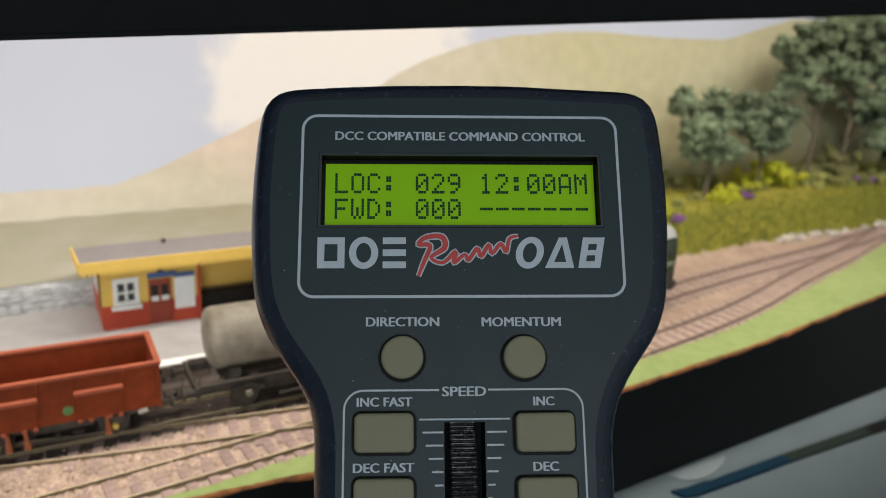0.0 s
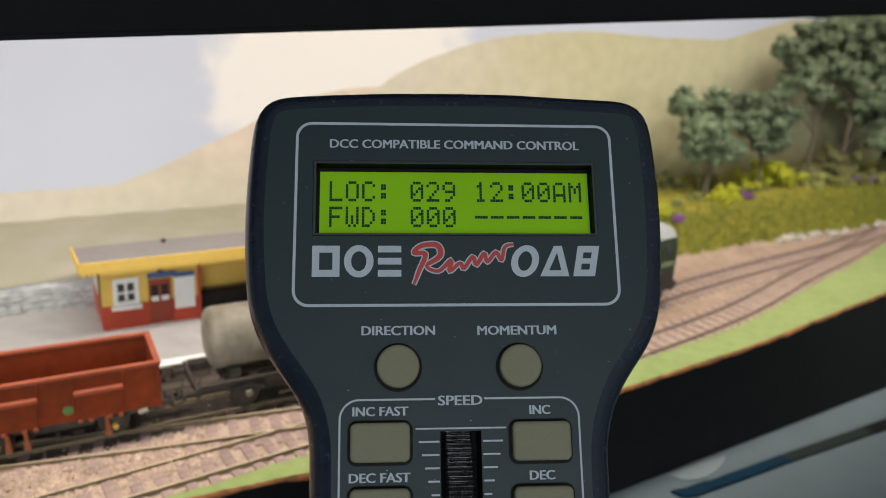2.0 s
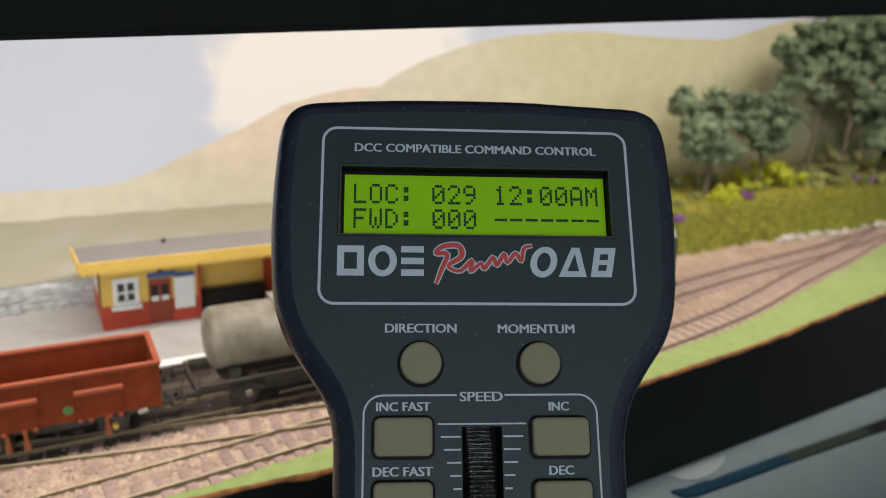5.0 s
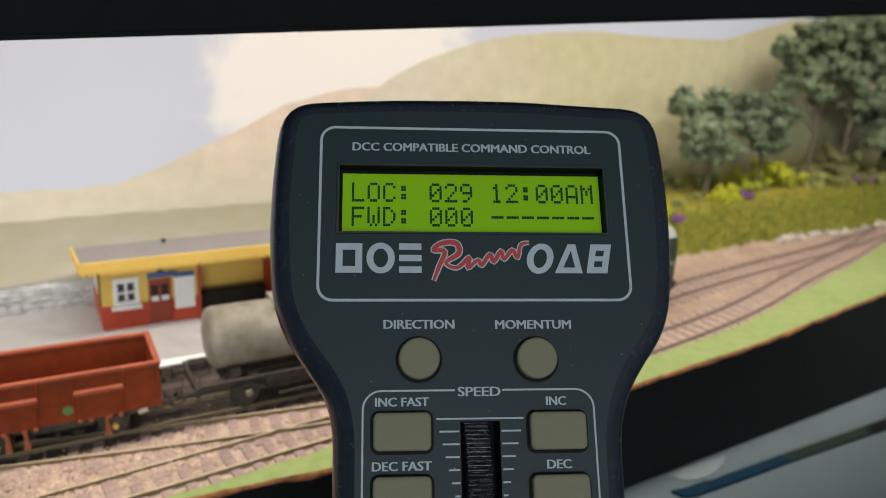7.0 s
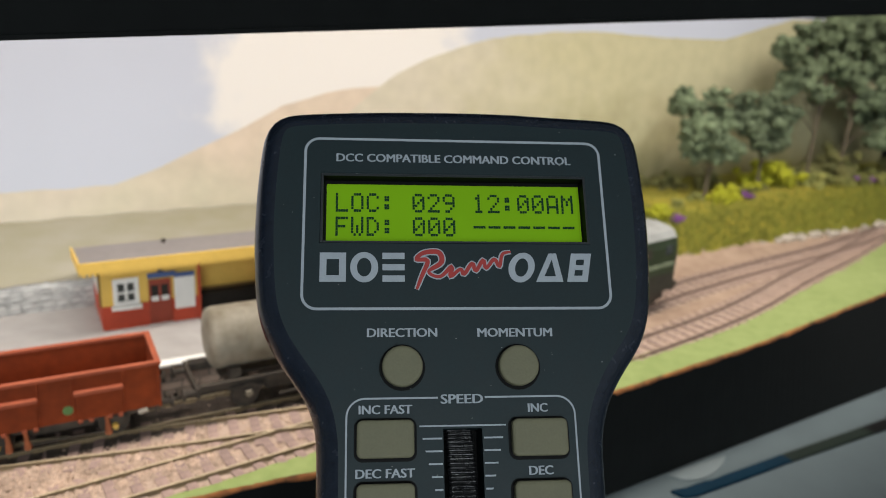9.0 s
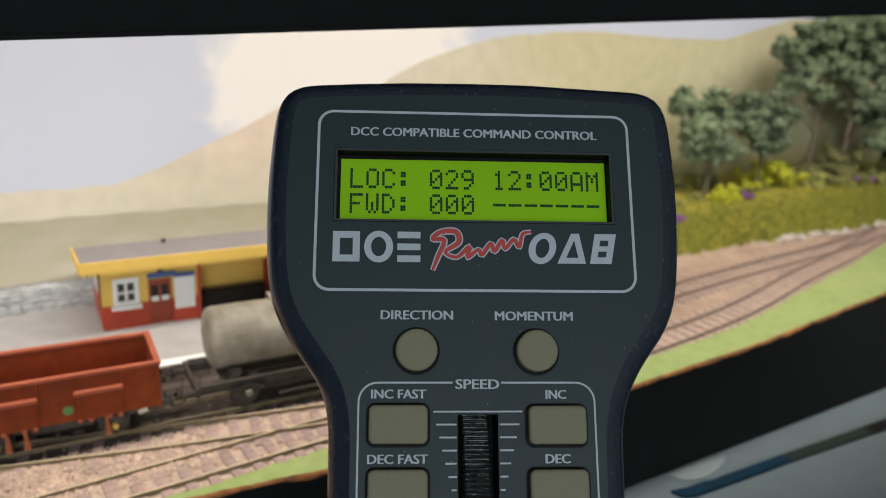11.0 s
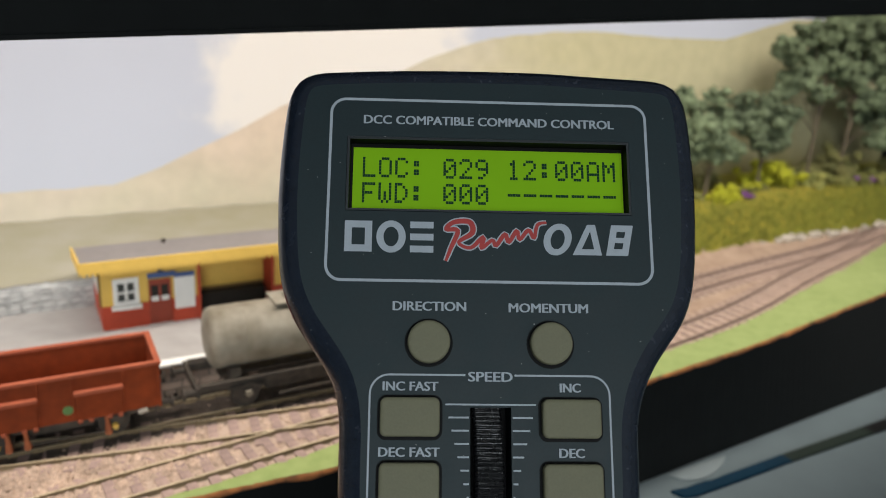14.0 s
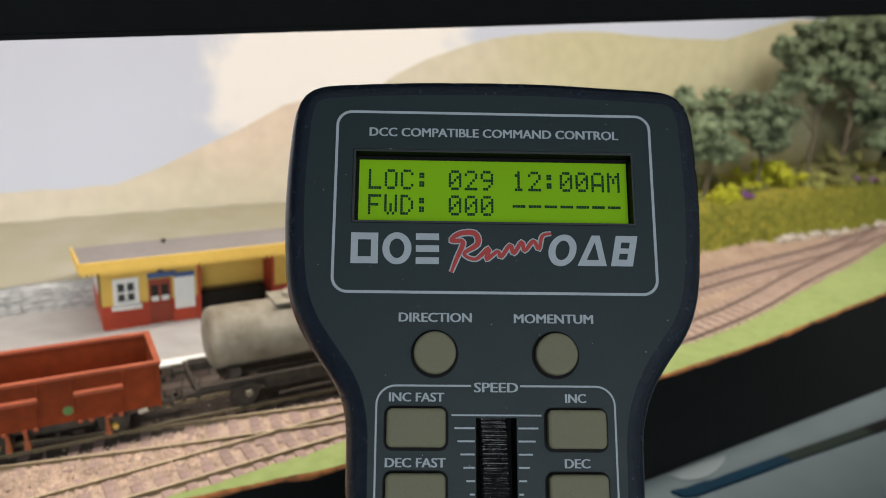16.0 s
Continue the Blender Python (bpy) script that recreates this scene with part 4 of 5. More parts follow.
def tank_wagon():
    w = thing("tank_wagon", lay_pose(105, 320, 0, 0.3), "weathered grey tank wagon with rust and grime", "wagon")
    R, half, zc = 14.0, 38.5, 33.0
    prof = [(-half - 1.6, 5), (-half - 1.3, 9), (-half - 0.5, 12.2), (-half + 0.6, 13.5), (-half + 2, R), (-half + 13, R), (-half + 13.3, R + 0.25), (-half + 14.3, R + 0.25), (-half + 14.6, R)]
    prof = prof + [(-x, r) for x, r in prof[::-1]]
    barrel = part("tank_barrel", lathe_x(prof, 48), M["tank"], w, "round steel barrel streaked with grime", smooth=True)
    barrel.location = (0, 0, zc * MM)
    part("manhole", tube_bm((0, 0, zc + R - 1), (0, 0, zc + R + 3.4), 4.4, 4.2, 24), M["tank"], w, "manhole cover on top")
    part("walkway", box_bm(1, 0, zc + R + 0.6, 22, 16, 0.9, 0.2), M["tank"], w, "flat walkway across the top")
    for s in (-1, 1):
        part("sole_bar", box_bm(0, s * 11.5, 14.6, 94, 1.8, 4.2, 0.4), M["chassis"], w)
        part("frame_step", box_bm(0, s * 13.2, 16.9, 92, 2.6, 0.8, 0.2), M["chassis"], w)
        for xa in (-25, 25):
            bm = bmesh.new()
            prism(bm, [(xa - 8, 13.5), (xa + 8, 13.5), (xa + 2.4, 5), (xa - 2.4, 5)], -0.6, 0.6)
            bmesh.ops.rotate(bm, verts=bm.verts[:], cent=(0, 0, 0), matrix=Matrix.Rotation(math.pi / 2, 3, "X"))
            bmesh.ops.translate(bm, verts=bm.verts[:], vec=(0, s * 13.0 * MM, 0))
            part("axle_guard", bm, M["chassis"], w)
            bm = box_bm(xa, s * 13.9, 9.6, 4.2, 1.6, 4.0, 0.5)
            box = part("axle_box", bm, M["chassis"], w)
            part("box_cover", tube_bm((xa, s * 14.6, 9.8), (xa, s * 15.4, 9.8), 1.7, 1.4, 14), M["tank"], box, "pale worn axle cover")
            for k, ln in enumerate((13, 10, 7)):
                part("leaf_spring", box_bm(xa, s * 13.9, 12.2 + 0.7 * k, ln, 1.3, 0.6, 0.1), M["chassis"], w)
        part("brake_lever", box_bm(6, s * 14.6, 7.2, 34, 0.8, 1.0, 0.2), M["chassis"], w)
        for x in (-30, 30):
            part("saddle", box_bm(x, s * 8, 18.8, 5, 9, 6.4, 0.4), M["chassis"], w)
    part("frame_pan", box_bm(0, 0, 15.2, 70, 9, 1.6), M["chassis"], w)
    part("brake_gear", box_bm(0, 0, 8.2, 30, 14, 4.2, 0.6), M["chassis"], w)
    for s in (-1, 1):
        part("buffer_beam", box_bm(s * 47, 0, 14.4, 1.6, 30, 4.6, 0.3), M["chassis"], w)
        buffers(w, s * 47.6, s, 13.6)
    for xa in (-25, 25):
        wheelset(w, xa)


def locomotive():
    w = thing("diesel_locomotive", lay_pose(303, 335.3, 0, 9.3), "green diesel locomotive with grey roof and grimy lower body", "locomotive")
    half = 58.0
    sec = [(-17, 13), (-17.4, 30), (-17.3, 42), (-16, 47.5), (-12.5, 51.6), (-7, 53.6), (0, 54.2), (7, 53.6), (12.5, 51.6), (16, 47.5), (17.3, 42), (17.4, 30), (17, 13)]

    def shell(keep, x0, x1, nose):
        bm = bmesh.new()
        rings = []
        for x, k in ((x0, 1.0), (x1 - 3.5, 1.0), (x1 - 1.2, 0.965), (x1, 0.9)):
            kk = k if nose else 1.0
            rings.append([bm.verts.new((x * MM, y * kk * MM, (13 + (z - 13) * (0.5 + kk / 2)) * MM)) for y, z in keep])
        for lo, hi in zip(rings, rings[1:]):
            for k in range(len(keep) - 1):
                bm.faces.new((lo[k], lo[k + 1], hi[k + 1], hi[k]))
        bm.faces.new(rings[-1])
        return bm
    for s in (1, -1):
        g = Matrix.Rotation(0 if s > 0 else math.pi, 3, "Z")
        for nm, keep, mt, lb in (("body", sec, "loco", "dark green body shell"), ("roof", [(y, z + 0.15) for y, z in sec[3:10]], "loco_roof", "weathered grey roof"), ("lower_body", [(y * 1.006, z) for y, z in (sec[0], (-17.25, 25))] + [(17.35, 25), (17.1, 13)], "loco_low", "brown grimy lower body")):
            bm = shell(keep, 0, half + (0.1 if nm != "body" else 0), True)
            bmesh.ops.rotate(bm, verts=bm.verts[:], cent=(0, 0, 0), matrix=g)
            part(nm, bm, M[mt], w, lb)
        for y in (-10.5, 0, 10.5):
            part("cab_window", box_bm(s * (half + 0.1), y * 0.92, 41.5, 0.7, 7.6, 6.2, 0.3), M["glass"], w, "dark cab window")
        part("buffer_beam", box_bm(s * (half + 0.6), 0, 13.0, 2.4, 31, 5.0, 0.5), M["chassis"], w)
        buffers(w, s * (half + 1.4), s, 13.2)
        for xa in (18, 33, 48):
            wheelset(w, s * xa, 6.8)
        part("bogie_frame", box_bm(s * 33, 0, 8.4, 42, 25, 6.6, 0.8), M["chassis"], w, "black bogie frame")
        for y in (-1, 1):
            part("side_window", box_bm(s * 47, y * 17.3, 40.5, 7, 0.5, 6, 0.2), M["glass"], w, "dark cab side window")
            part("body_stripe", box_bm(s * 26, y * 17.45, 31.0, 54, 0.3, 2.6, 0.1), M["loco_stripe"], w, "pale green waist stripe")
            part("body_grille", box_bm(s * 20, y * 17.35, 40.5, 18, 0.4, 6.5, 0.15), M["chassis"], w, "dark body side grille")
    part("fuel_tank", box_bm(0, 0, 8.4, 22, 26, 8, 1.0), M["chassis"], w)


# ---- station ----
PLAT_Z = 12.0


def platform():
    bm = bmesh.new()
    prism(bm, [(-300, 346), (190, 346), (190, 470), (-300, 470)], -2.5, PLAT_Z)
    p = solid("platform", bm, M["platform"], lay_pose(0, 0), "smooth grey station platform", kind="structure")
    e = part("platform_edge", box_bm(-55, 345.4, PLAT_Z - 0.6, 490, 6.0, 1.6, 0.4), M["white"], p, "cream painted platform edge")
    f = part("platform_face", box_bm(-55, 345.7, 4.6, 489, 0.8, 13.6), M["stone_dark"], p, "dark stone platform face")
    rng = random.Random(3)
    me = [mesh_of("facing_stone", box_bm(0, 0, 0, 7.6 + d, 0.7, 3.6, 0.3), M["ballast_bed"]) for d in (0, 1.4)]
    for row in range(3):
        for k in range(34):
            ob = new("facing_stone", me[(k + row) % 2])
            ob.parent = p
            ob.location = (Vector((-80 + k * 8.9 + 4 * (row % 2), 345.2 - rng.uniform(0, 0.25), -0.2 + row * 4.1)) * MM)


def wall_with_stones():
    bm = bmesh.new()
    rows = []
    n = 190
    for k in range(n + 1):
        a = -300 + 490 * k / n
        top = 26.2 + 1.1 * noise.noise((a * 0.1, 0, 5)) + 0.6 * noise.noise((a * 0.37, 2, 5))
        row = []
        for b, z in ((431, PLAT_Z), (431, PLAT_Z + 5), (431, PLAT_Z + 9.5), (431.2, top), (436.5, top), (436.5, PLAT_Z)):
            j = 0.5 * noise.noise((a * 0.35, z * 0.5, 1))
            row.append(bm.verts.new(Vector((a, b + j, z)) * MM))
        rows.append(row)
    for r0, r1 in zip(rows, rows[1:]):
        for k in range(5):
            bm.faces.new((r0[k], r1[k], r1[k + 1], r0[k + 1]))
    w = solid("wall_stone", bm, M["stone"], lay_pose(0, 0), "low mottled grey stone wall behind the platform", kind="structure", smooth=True)
    rng = random.Random(8)
    meshes = []
    for v in range(5):
        b2 = box_bm(0, 0, 0, 4.2 + v * 0.7, 1.4, 2.6 + 0.25 * v, 0.5)
        for q in b2.verts:
            q.co += Vector((rng.uniform(-0.3, 0.3), rng.uniform(-0.2, 0.2), rng.uniform(-0.3, 0.3))) * MM
        meshes.append(mesh_of("wall_stone_block", b2, M["stone"]))
    for row in range(4):
        a = -66 + rng.uniform(0, 4)
        while a < 30:
            ob = new("wall_stone_block", rng.choice(meshes))
            ob.parent = w
            ob.location = Vector((a, 431.0 + rng.uniform(-0.4, 0.4), PLAT_Z + 1.8 + row * 3.3 + rng.uniform(-0.9, 0.9))) * MM
            a += rng.uniform(3.9, 8.6)


def station():
    s = thing("station_building", lay_pose(30, 393, PLAT_Z), "yellow and red station building with grey canopy roof", "building")
    H, D = 32.5, 38.0

    def wall(x0, x1, y, z0, z1, m, lb, holes=()):
        """A front wall in pieces round its openings."""
        xs = sorted({x0, x1, *[h[0] for h in holes], *[h[1] for h in holes]})
        bm = bmesh.new()
        for a, b in zip(xs, xs[1:]):
            spans = [(z0, z1)]
            for h in holes:
                if h[0] <= a and b <= h[1]:
                    spans = [q for sp in spans for q in ((sp[0], max(sp[0], h[2])), (min(sp[1], h[3]), sp[1])) if q[1] - q[0] > 0.01]
            for q0, q1 in spans:
                add_box(bm, (a + b) / 2, y + 0.9, (q0 + q1) / 2, b - a, 1.8, q1 - q0)
        return part("wall", bm, M[m], s, lb)
    wall(0, 48, 0, 13, H, "yellow", "yellow painted upper wall", [(6.4, 16.8, 13, 26.4), (22.5, 34, 13, 25)])
    wall(-0.3, 48.3, -0.4, 0, 13, "brick_red", "red painted lower wall", [(22.5, 34, 0, 13)])
    wall(88, 136, 0, 13, H, "yellow", "yellow painted upper wall")
    wall(87.7, 136.3, -0.4, 0, 13, "brick_red", "red painted lower wall")
    for x, lb in ((0.9, ""), (47.1, ""), (88.9, ""), (135.1, "")):
        part("side_wall", box_bm(x, D / 2 + 1, 6.5, 2.4, D - 2, 13), M["brick_red"], s, "red painted lower side wall")
        part("side_wall", box_bm(x, D / 2 + 1, 13 + (H - 13) / 2, 1.8, D - 2, H - 13), M["white"] if x < 1 else M["brick_red"], s, "cream upper side wall" if x < 1 else "red painted side wall")
    part("corner_post", box_bm(-0.6, 1.0, 13 + (H - 13) / 2, 1.1, 2.4, H - 13, 0.2), M["shelter"], s, "dark brown corner post")
    part("corner_post", box_bm(47.9, -0.4, H / 2, 1.5, 1.5, H, 0.2), M["brick_red"], s, "red corner post")
    part("corner_post", box_bm(88.0, -0.4, H / 2, 1.5, 1.5, H, 0.2), M["brick_red"], s, "red corner post")
    # window
    w = part("window", box_bm(11.6, 1.2, 19.7, 10.4, 0.4, 13.4), M["glass"], s, "white sash window")
    part("window_frame", frame_up(5.4, 17.8, 12.2, 27.4, 7.6, 15.6, 15.0, 24.8, -0.9), M["white"], w, "white window frame")
    part("window_sill", box_bm(11.6, -1.2, 11.9, 14.6, 2.6, 2.2, 0.3), M["white"], w, "white window sill")
    part("glazing_bar", box_bm(11.6, -0.3, 19.9, 1.3, 0.8, 9.8), M["white"], w)
    part("glazing_bar", box_bm(11.6, -0.3, 19.6, 8.0, 0.7, 1.0), M["white"], w)
    # door
    d = part("door", box_bm(28.2, 0.9, 12.2, 11.4, 1.2, 24.4, 0.2), M["door_red"], s, "dark red panelled door")
    for x in (25.6, 30.6):
        part("door_pane", box_bm(x, 0.25, 17.8, 3.6, 0.5, 7.6), M["dark"], d, "dark door pane")
        part("pane_blind", box_bm(x, -0.15, 14.2, 3.7, 0.4, 2.6, 0.4), M["white"], d, "pale blind in the pane")
    part("door_panel", box_bm(28.2, 0.2, 6.5, 8.4, 0.5, 9.0, 0.2), M["door_red"], d)
    # notice boards and sign
    n = part("notice_board", box_bm(40.3, -1.2, 16.3, 10.4, 1.0, 17.6, 0.3), M["white"], s, "white notice board")
    part("notice_header", box_bm(40.3, -1.3, 26.4, 10.4, 1.0, 2.4, 0.2), M["sign_blue"], n, "blue header strip")
    part("name_board", box_bm(28.6, -4.5, 28.6, 14, 0.8, 2.8, 0.2), M["sign_blue"], s, "blue sign under the canopy")
    part("sign_bracket", box_bm(28.6, -2.4, 29.6, 2, 4.4, 0.8), M["sign_blue"], s)
    # open waiting shelter between the two blocks
    part("shelter_back", box_bm(68, 18, H / 2, 40, 1.6, H), M["shelter"], s, "dark brown shelter back wall")
    part("shelter_lining", box_bm(68, 16.8, 20.5, 39, 0.6, 19), M["yellow"], s, "yellow lining of the shelter")
    part("shelter_floor", box_bm(68, 9, 0.4, 40, 16, 0.8), M["dark"], s, "dark shelter floor")
    part("bench", box_bm(68, 12.6, 8.6, 37, 7, 1.6, 0.3), M["dark"], s, "dark bench in the shelter")
    part("bench_front", box_bm(68, 10.2, 4.1, 37, 1.0, 7.4), M["dark"], s)
    part("rear_wall", box_bm(68, D + 0.9, H / 2 - 1, 136, 1.8, H - 3), M["brick_red"], s, "red rear wall")
    # canopy: a roof that falls to the back, with a toothed valance
    x0, x1, y0, y1 = -9.0, 146.0, -13.0, 44.0
    zf, zb = 41.2, 32.0
    bm = bmesh.new()
    vs = [bm.verts.new(Vector(p) * MM) for p in ((x0, y0, zf), (x1, y0, zf), (x1, y1, zb), (x0, y1, zb), (x0, y0, zf - 1.5), (x1, y0, zf - 1.5), (x1, y1, zb - 1.5), (x0, y1, zb - 1.5))]
    for f in ((0, 1, 2, 3), (7, 6, 5, 4), (0, 4, 5, 1), (1, 5, 6, 2), (2, 6, 7, 3), (3, 7, 4, 0)):
        bm.faces.new([vs[k] for k in f])
    roof = part("roof", bm, M["roof"], s, "grey felted canopy roof")
    part("roof_vent", tube_bm((36.2, 32, 32.5), (36.2, 32, 35.0), 0.9, 0.8, 10), M["chassis"], roof, "small dark roof vent")
    part("roof_vent_cap", tube_bm((36.2, 32, 35.0), (36.2, 32, 36.2), 1.5, 1.1, 12), M["chassis"], roof)
    tooth = []
    n = 62
    for k in range(n):
        u0 = x0 + (x1 - x0) * k / n
        wv = (x1 - x0) / n
        tooth += [(u0, zf - 4.4), (u0 + wv * 0.5, zf - 7.0)]
    bm = bmesh.new()
    prism(bm, tooth + [(x1, zf - 4.4), (x1, zf + 0.6), (x0, zf + 0.6)], -0.5, 0.5)
    bmesh.ops.rotate(bm, verts=bm.verts[:], cent=(0, 0, 0), matrix=Matrix.Rotation(math.pi / 2, 3, "X"))
    bmesh.ops.translate(bm, verts=bm.verts[:], vec=(0, (y0 - 0.6) * MM, 0))
    part("valance", bm, M["yellow"], s, "yellow toothed valance")
    for x in (x0 - 0.5, x1 + 0.5):
        bm = bmesh.new()
        pts = [(y0 - 1.1, zf - 5.4), (y0 + 3, zf - 6), (y1, zb - 4.6), (y1, zb + 0.6), (y0 - 1.1, zf + 0.6)]
        lo = [bm.verts.new(Vector((x - 0.5, y, z)) * MM) for y, z in pts]
        hi = [bm.verts.new(Vector((x + 0.5, y, z)) * MM) for y, z in pts]
        for k in range(5):
            bm.faces.new((lo[k], lo[(k + 1) % 5], hi[(k + 1) % 5], hi[k]))
        bm.faces.new(lo), bm.faces.new(hi[::-1])
        part("barge_board", bm, M["yellow"], s, "yellow end board")


def frame_up(x0, x1, z0, z1, a0, a1, c0, c1, y):
    """An upright frame with an opening, 1.4 mm deep."""
    bm = bmesh.new()
    for (p0, p1, q0, q1) in ((x0, a0, z0, z1), (a1, x1, z0, z1), (a0, a1, z0, c0), (a0, a1, c1, z1)):
        add_box(bm, (p0 + p1) / 2, y + 0.7, (q0 + q1) / 2, p1 - p0, 1.4, q1 - q0)
    return bm


# ---- planting on the bank ----


def ball():
    bm = bmesh.new()
    bmesh.ops.create_icosphere(bm, subdivisions=2, radius=1.0)
    v = [q.co.copy() for q in bm.verts]
    f = [tuple(q.index for q in p.verts) for p in bm.faces]
    bm.free()
    return v, f


BALL_V, BALL_F = ball()


def lump(out, x, y, z, r, rng, squash=0.85, rough=1.0):
    """One ragged clump, in millimetres; out is a pair of vertex and face lists."""
    ph = rng.uniform(0, 50)
    base = len(out[0])
    for d in BALL_V:
        k = 1 + rough * (0.42 * noise.noise(d * 2.3 + Vector((ph, 0, 0))) + 0.34 * noise.noise(d * 6.1 + Vector((0, ph, 0))))
        out[0].append(((d.x * k * r + x) * MM, (d.y * k * r + y) * MM, (d.z * k * squash * r + z) * MM))
    out[1].extend(tuple(i + base for i in f) for f in BALL_F)


def leaves(out, x, y, z, r, n, rng, size):
    """Small loose leaf tufts on a clump's outside."""
    for _ in range(n):
        d = Vector((rng.gauss(0, 1), rng.gauss(0, 1), rng.gauss(0, 1))).normalized()
        c = (Vector((x, y, z)) + d * r * rng.uniform(0.8, 1.35)) * MM
        u = Vector((rng.gauss(0, 1), rng.gauss(0, 1), rng.gauss(0, 1))).normalized()
        w = u.orthogonal().normalized() * size * rng.uniform(0.5, 1.2) * MM
        u = u * size * rng.uniform(0.5, 1.2) * MM
        base = len(out[0])
        out[0].extend(tuple(c + q) for q in (u, w, -u, -w))
        out[1].append((base, base + 1, base + 2, base + 3))


def clumps(name, out, material, parent=None, label=""):
    me = bpy.data.meshes.new(name)
    me.from_pydata(out[0], [], out[1])
    me.materials.append(material)
    ob = new(name, me)
    if parent:
        ob.parent = parent
    return tagged(ob, label)


def tree(a, b, base, crown, trunk_r, seed, label):
    """crown: clumps (da, db, z, r) about the foot."""
    rng = random.Random(seed)
    t = thing("tree", lay_pose(a, b, base), label, "tree", "trees on the bank")
    top = max(c[2] for c in crown)
    bm = bmesh.new()
    add_tube(bm, (0, 0, -2), (1.5, 0.5, top * 0.45), trunk_r, trunk_r * 0.7, 9)
    add_tube(bm, (1.5, 0.5, top * 0.43), (0, 0, top * 0.9), trunk_r * 0.7, trunk_r * 0.3, 8)
    part("trunk", bm, M["bark"], t, "thin brown trunk")
    for da, db, z, r in crown:
        part("limb", tube_bm((0.8, 0.3, max(2, z * 0.55)), (da, db, z), trunk_r * 0.4, trunk_r * 0.18, 6), M["bark"], t)
    out = ([], [])
    for da, db, z, r in crown:
        for k in range(34):
            d = Vector((rng.gauss(0, 1), rng.gauss(0, 1), rng.gauss(0, 1))).normalized() * r * rng.uniform(0.3, 1.0)
            q = r * rng.uniform(0.15, 0.34)
            lump(out, da + d.x, db + d.y, z + d.z * 0.8, q, rng)
            leaves(out, da + d.x, db + d.y, z + d.z * 0.8, q, 26, rng, 1.0)
    clumps("crown", out, M["leaf"], t, "grey-green clumped foliage")
    return t


def bush(name, a, b, z, r, material, seed, label, n=9, flat=0.6, group="bushes on the bank"):
    rng = random.Random(seed)
    out = ([], [])
    for k in range(n * 2):
        x, y = rng.gauss(0, r * 0.5), rng.gauss(0, r * 0.4)
        q = r * rng.uniform(0.16, 0.36)
        zz = rng.uniform(0.1, 1.0) * r * flat * (1 - min(1, abs(x) / r) * 0.5)
        lump(out, x, y, zz, q, rng, 0.9)
        leaves(out, x, y, zz, q, 22, rng, max(0.7, r * 0.06))
    ob = clumps(name, out, M[material], None, label)
    ob.matrix_world = lay_pose(a, b, z)
    return tagged(ob, "", "bush", group)


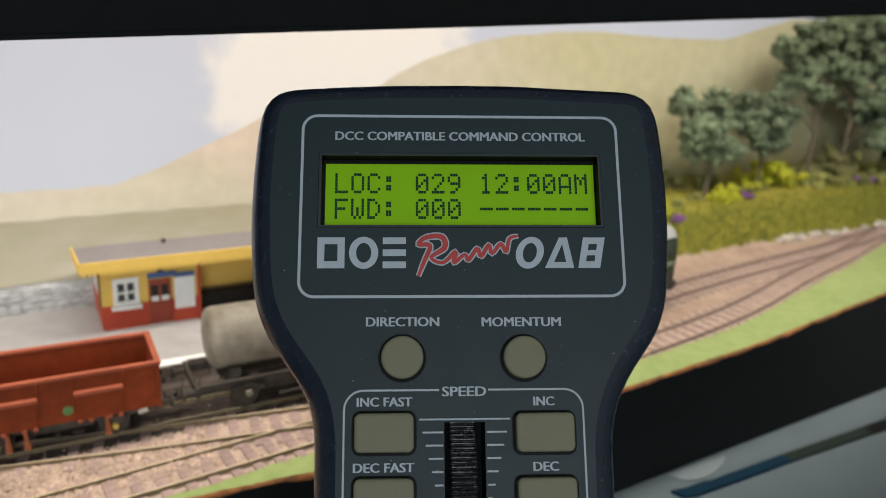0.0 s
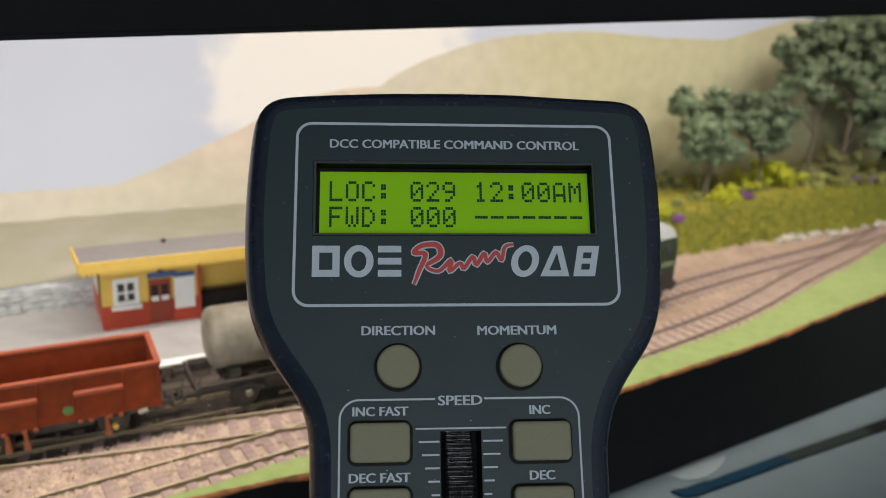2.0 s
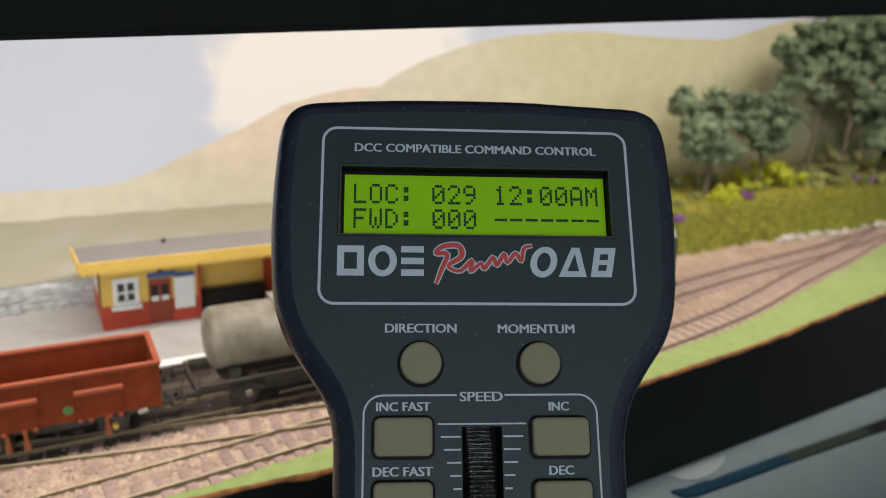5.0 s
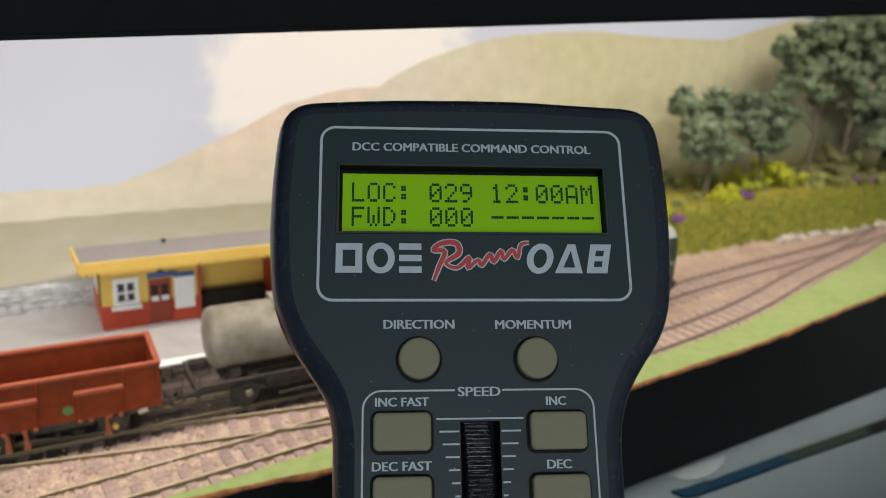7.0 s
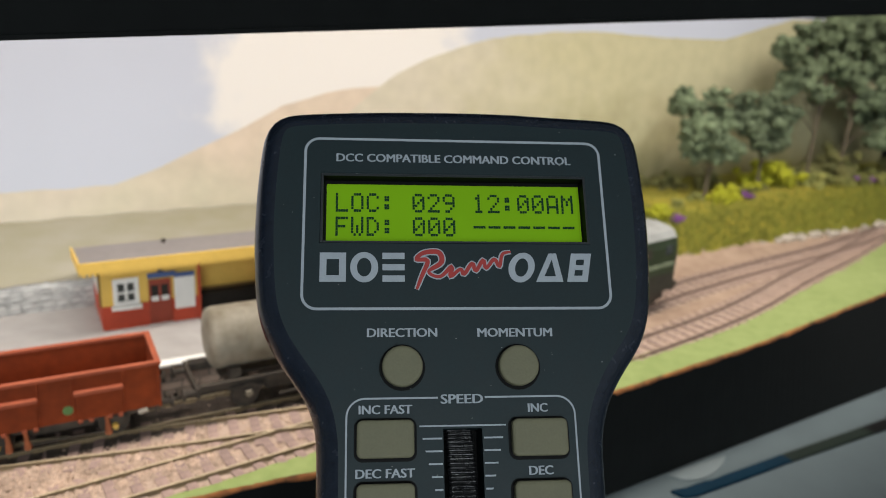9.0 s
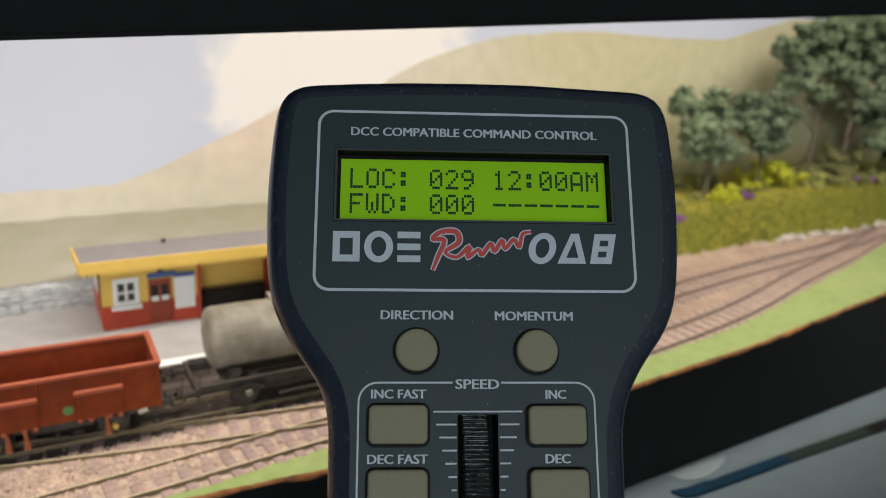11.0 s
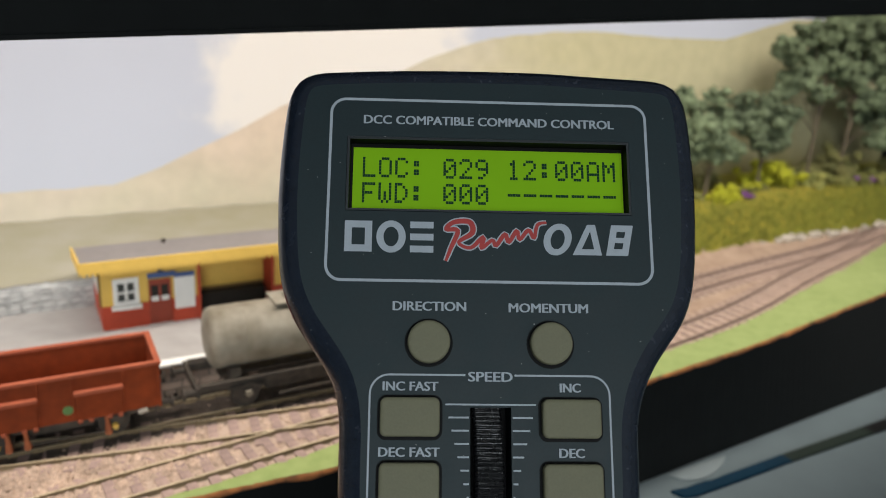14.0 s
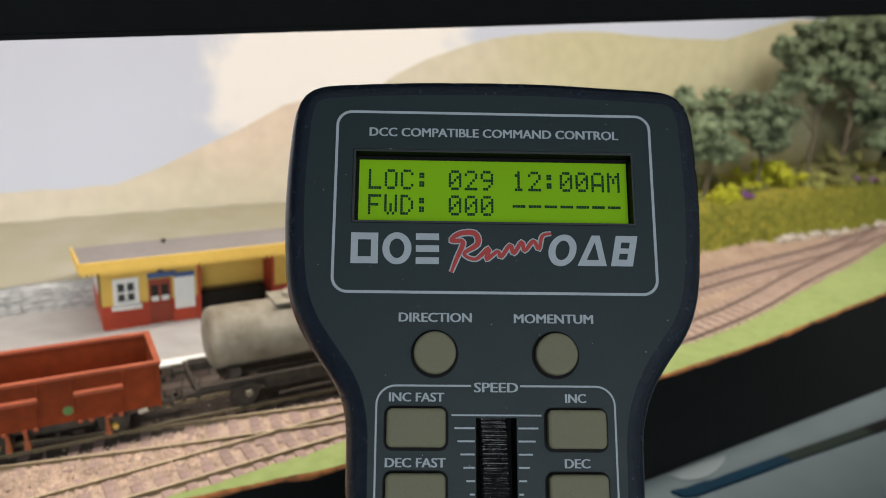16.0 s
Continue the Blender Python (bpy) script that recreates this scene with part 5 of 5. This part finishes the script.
def planting():
    tree(546, 474, 21, [(-38, 3, 89, 15), (-8, -6, 92, 13), (-22, -5, 68, 17), (1, 1, 63, 17), (21, -5, 45, 13), (-28, 1, 55, 11), (-20, 2, 80, 13), (-8, -4, 52, 15), (6, 0, 76, 12), (-22, 0, 44, 11), (4, -3, 40, 10)], 1.8, 11, "low bushy grey-green tree on the bank")
    tree(615, 474, 21, [(-38, 0, 89, 12), (-10, -5, 88, 13), (-20, -4, 70, 18), (8, -3, 75, 16), (25, -3, 76, 11), (14, -6, 51, 13), (-42, 0, 72, 12), (-18, -5, 55, 12), (-6, 2, 62, 15), (16, 0, 60, 12), (-28, 0, 76, 12), (0, -3, 48, 12), (24, 2, 50, 10)], 1.8, 12, "rounded grey-green tree with dark gaps between clumps")
    tree(701, 484, 21, [(-70, -4, 135, 15), (-38, -6, 149, 17), (-54, -6, 108, 17), (-37, 0, 115, 17), (-63, -4, 97, 11), (-8, -2, 95, 15), (-11, 3, 126, 18), (-8, -3, 150, 20), (12, -2, 121, 17)], 2.0, 13, "tall grey-green tree with loose outer clumps")
    tree(757, 486, 21, [(-26, 2, 154, 21), (12, 0, 133, 22), (9, 1, 160, 21), (0, 3, 110, 20), (-22, 0, 112, 15), (37, -6, 106, 17), (14, 2, 82, 20), (44, 3, 67, 17), (-29, 1, 138, 17)], 2.0, 14, "tall grey-green tree with bare lower trunk")
    tree(833, 478, 21, [(-44, 2, 153, 24), (-26, -1, 120, 23), (-30, -1, 46, 18), (-9, 1, 79, 23), (-7, -6, 49, 23), (-43, 1, 88, 17)], 2.6, 15, "broad grey-green tree hanging over the bank")
    rng = random.Random(21)
    for k, (a, b, r) in enumerate(((742, 498, 20), (764, 488, 24), (720, 502, 15), (838, 480, 22), (540, 514, 15), (500, 518, 13), (596, 470, 8), (778, 470, 8), (628, 482, 9), (576, 500, 14))):
        bush("bush", a, b, bank_height(a, b) - 3, r, "bush", 30 + k, "dark olive brown scrub bush under the trees", 11, 1.1 + 0.35 * (k % 2))
    for k, (a, b, r) in enumerate(((648, 490, 22), (672, 486, 14), (612, 480, 11), (566, 464, 13), (550, 460, 9), (464, 444, 11))):
        bush("flowering_bush", a, b, bank_height(a, b) - 1, r, "lime", 60 + k, "bright lime yellow flowering bush", 12, 1.3)
    for k, (a, b, r) in enumerate(((700, 478, 15), (724, 474, 13), (690, 494, 14), (748, 470, 11), (806, 474, 15), (826, 466, 13), (786, 484, 13), (532, 470, 8), (500, 462, 7), (852, 470, 16))):
        bush("grass_clump", a, b, bank_height(a, b) - 2, r, "tuft", 100 + k, "rough olive green grass clump on the bank", 11, 1.0)
    for k, (a, b, r) in enumerate(((476, 436, 5.0), (588, 458, 5.5), (772, 480, 5.5), (798, 472, 7.0), (470, 434, 4.0))):
        bush("flower_clump", a, b, bank_height(a, b) + 2.5, r, "purple", 80 + k, "small purple flower clump", 8)
    # grassy skin of the bank
    bm = bmesh.new()
    prev = None
    for a in range(330, 901, 5):
        back = line_at(BANK_FOOT, a)
        row = []
        for k in range(26):
            b = back + 2 * noise.noise((a * 0.1, 0, 9)) + (538 - back) * k / 25
            row.append(bm.verts.new(lay(a, b, bank_height(a, b) + (0.4 if k else -0.8) + 1.0 * noise.noise((a * 0.13, b * 0.13, 4)))))
        if prev:
            for k in range(25):
                bm.faces.new((prev[k], row[k], row[k + 1], prev[k + 1]))
        prev = row
    solid("grass_bank", bm, M["verge"], pose(0, 0, 0), "yellow-green rough grass bank behind the tracks", kind="structure", smooth=True)
    verts, faces = [], []
    for _ in range(12000):
        a = rng.uniform(335, 880)
        back = line_at(BANK_FOOT, a)
        b = back + abs(rng.gauss(0, 26))
        z = bank_height(a, b)
        h = rng.uniform(2.5, 8.0)
        d, w = rng.uniform(0, 6.28), rng.uniform(0.3, 0.65)
        i = len(verts)
        lx, ly = rng.gauss(0, 1.3), rng.gauss(0, 1.3)
        verts += [tuple(lay(a + w * math.cos(d), b + w * math.sin(d), z)), tuple(lay(a - w * math.cos(d), b - w * math.sin(d), z)), tuple(lay(a + lx, b + ly, z + h))]
        faces.append((i, i + 1, i + 2))
    me = bpy.data.meshes.new("grass")
    me.from_pydata(verts, [], faces)
    me.materials.append(M["blade"])
    tagged(new("grass", me), "dry yellow-green grass tufts on the bank", "grass", kind="stuff")
    # pale stones along the foot of the bank
    for k in range(21):
        a = 556 + k * 11.5 + rng.uniform(-4.5, 4.5)
        b = line_at(BANK_FOOT, a) + rng.uniform(-3.5, 3)
        r = rng.uniform(1.8, 5.2)
        out = ([], [])
        lump(out, 0, 0, r * 0.4, r, rng, 0.8, 0.6)
        ob = clumps("stone", out, M["pale_rock"], None, "pale weathered stone at the foot of the bank")
        ob.matrix_world = lay_pose(a, b, -2.6)
        tagged(ob, "", "stone", "stones along the bank")


def slope_behind_wall():
    bm = bmesh.new()
    prev = None
    for a in range(-296, 331, 6):
        k = min(1.0, max(0.0, (330 - a) / 120))
        row = []
        for j in range(9):
            b = 436 + (538 - 436) * j / 8
            z = -3 + k * (27 + 9 * (j / 8) ** 0.8 + 1.2 * noise.noise((a * 0.06, b * 0.06, 3)))
            row.append(bm.verts.new(lay(a, b, z)))
        if prev:
            for j in range(8):
                bm.faces.new((prev[j], row[j], row[j + 1], prev[j + 1]))
        prev = row
    solid("grass_slope", bm, M["pale_slope"], pose(0, 0, 0), "pale dry grass slope behind the stone wall", kind="structure", smooth=True)


open_wagon()
slope_behind_wall()
tank_wagon()
locomotive()
platform()
wall_with_stones()
station()
planting()


def motions():
    """The controller is held up before the camera and sways a little."""
    walk(CONTROLLER, [
        (0.0, pose(0.00370, 0.16515, 0.13856, 59.60, -2.21, 3.58)),
        (0.5, pose(0.00328, 0.16415, 0.13718, 59.66, -2.21, 3.84)),
        (1.0, pose(0.00387, 0.16452, 0.13676, 59.45, -2.17, 4.04)),
        (1.5, pose(0.00442, 0.16456, 0.13807, 59.61, -2.05, 4.24)),
        (2.0, pose(0.00273, 0.16439, 0.13679, 59.14, -1.70, 5.05)),
        (2.5, pose(0.00281, 0.16454, 0.13654, 58.85, -1.68, 4.56)),
        (3.0, pose(0.00290, 0.16511, 0.13727, 58.84, -1.71, 4.73)),
        (3.5, pose(0.00555, 0.16606, 0.13736, 58.78, -1.46, 4.62)),
        (4.0, pose(0.00606, 0.16684, 0.13557, 57.92, -1.03, 4.97)),
        (4.2, pose(0.00765, 0.16716, 0.13656, 57.92, -1.03, 4.97)),
        (6.3, pose(0.00748, 0.17302, 0.13249, 56.02, -1.23, 5.49)),
        (6.5, pose(0.00769, 0.17327, 0.13326, 56.02, -1.23, 5.49)),
        (7.0, pose(0.00691, 0.17136, 0.13520, 56.55, -1.26, 5.51)),
        (7.5, pose(0.00403, 0.17752, 0.13185, 54.01, -1.00, 6.09)),
        (8.0, pose(0.00554, 0.17535, 0.13299, 54.75, -0.87, 6.32)),
        (8.5, pose(0.00610, 0.17499, 0.13438, 55.54, -0.88, 6.21)),
        (9.0, pose(0.00299, 0.17310, 0.13210, 55.28, -0.91, 6.59)),
        (9.2, pose(0.00436, 0.17278, 0.13105, 55.61, -1.29, 5.70)),
        (11.3, pose(0.00682, 0.16646, 0.13958, 58.99, -1.34, 4.17)),
        (11.5, pose(0.00660, 0.16590, 0.13959, 58.99, -1.34, 4.17)),
        (12.0, pose(0.00778, 0.16594, 0.14081, 59.05, -1.66, 3.74)),
        (12.5, pose(0.01016, 0.16737, 0.14021, 58.77, -1.52, 3.38)),
        (13.0, pose(0.01090, 0.16707, 0.14172, 59.63, -1.53, 2.93)),
        (13.5, pose(0.01081, 0.16687, 0.14158, 59.01, -1.35, 3.09)),
        (14.0, pose(0.00974, 0.16559, 0.14210, 59.45, -1.27, 3.22)),
        (14.5, pose(0.01016, 0.16617, 0.14134, 59.45, -1.59, 3.04)),
        (15.0, pose(0.01169, 0.16609, 0.14215, 59.63, -1.67, 2.59)),
        (15.5, pose(0.01122, 0.16637, 0.14218, 59.69, -1.74, 2.66)),
        (16.0, pose(0.01106, 0.16589, 0.13949, 59.42, -1.73, 2.63)),
    ])


motions()
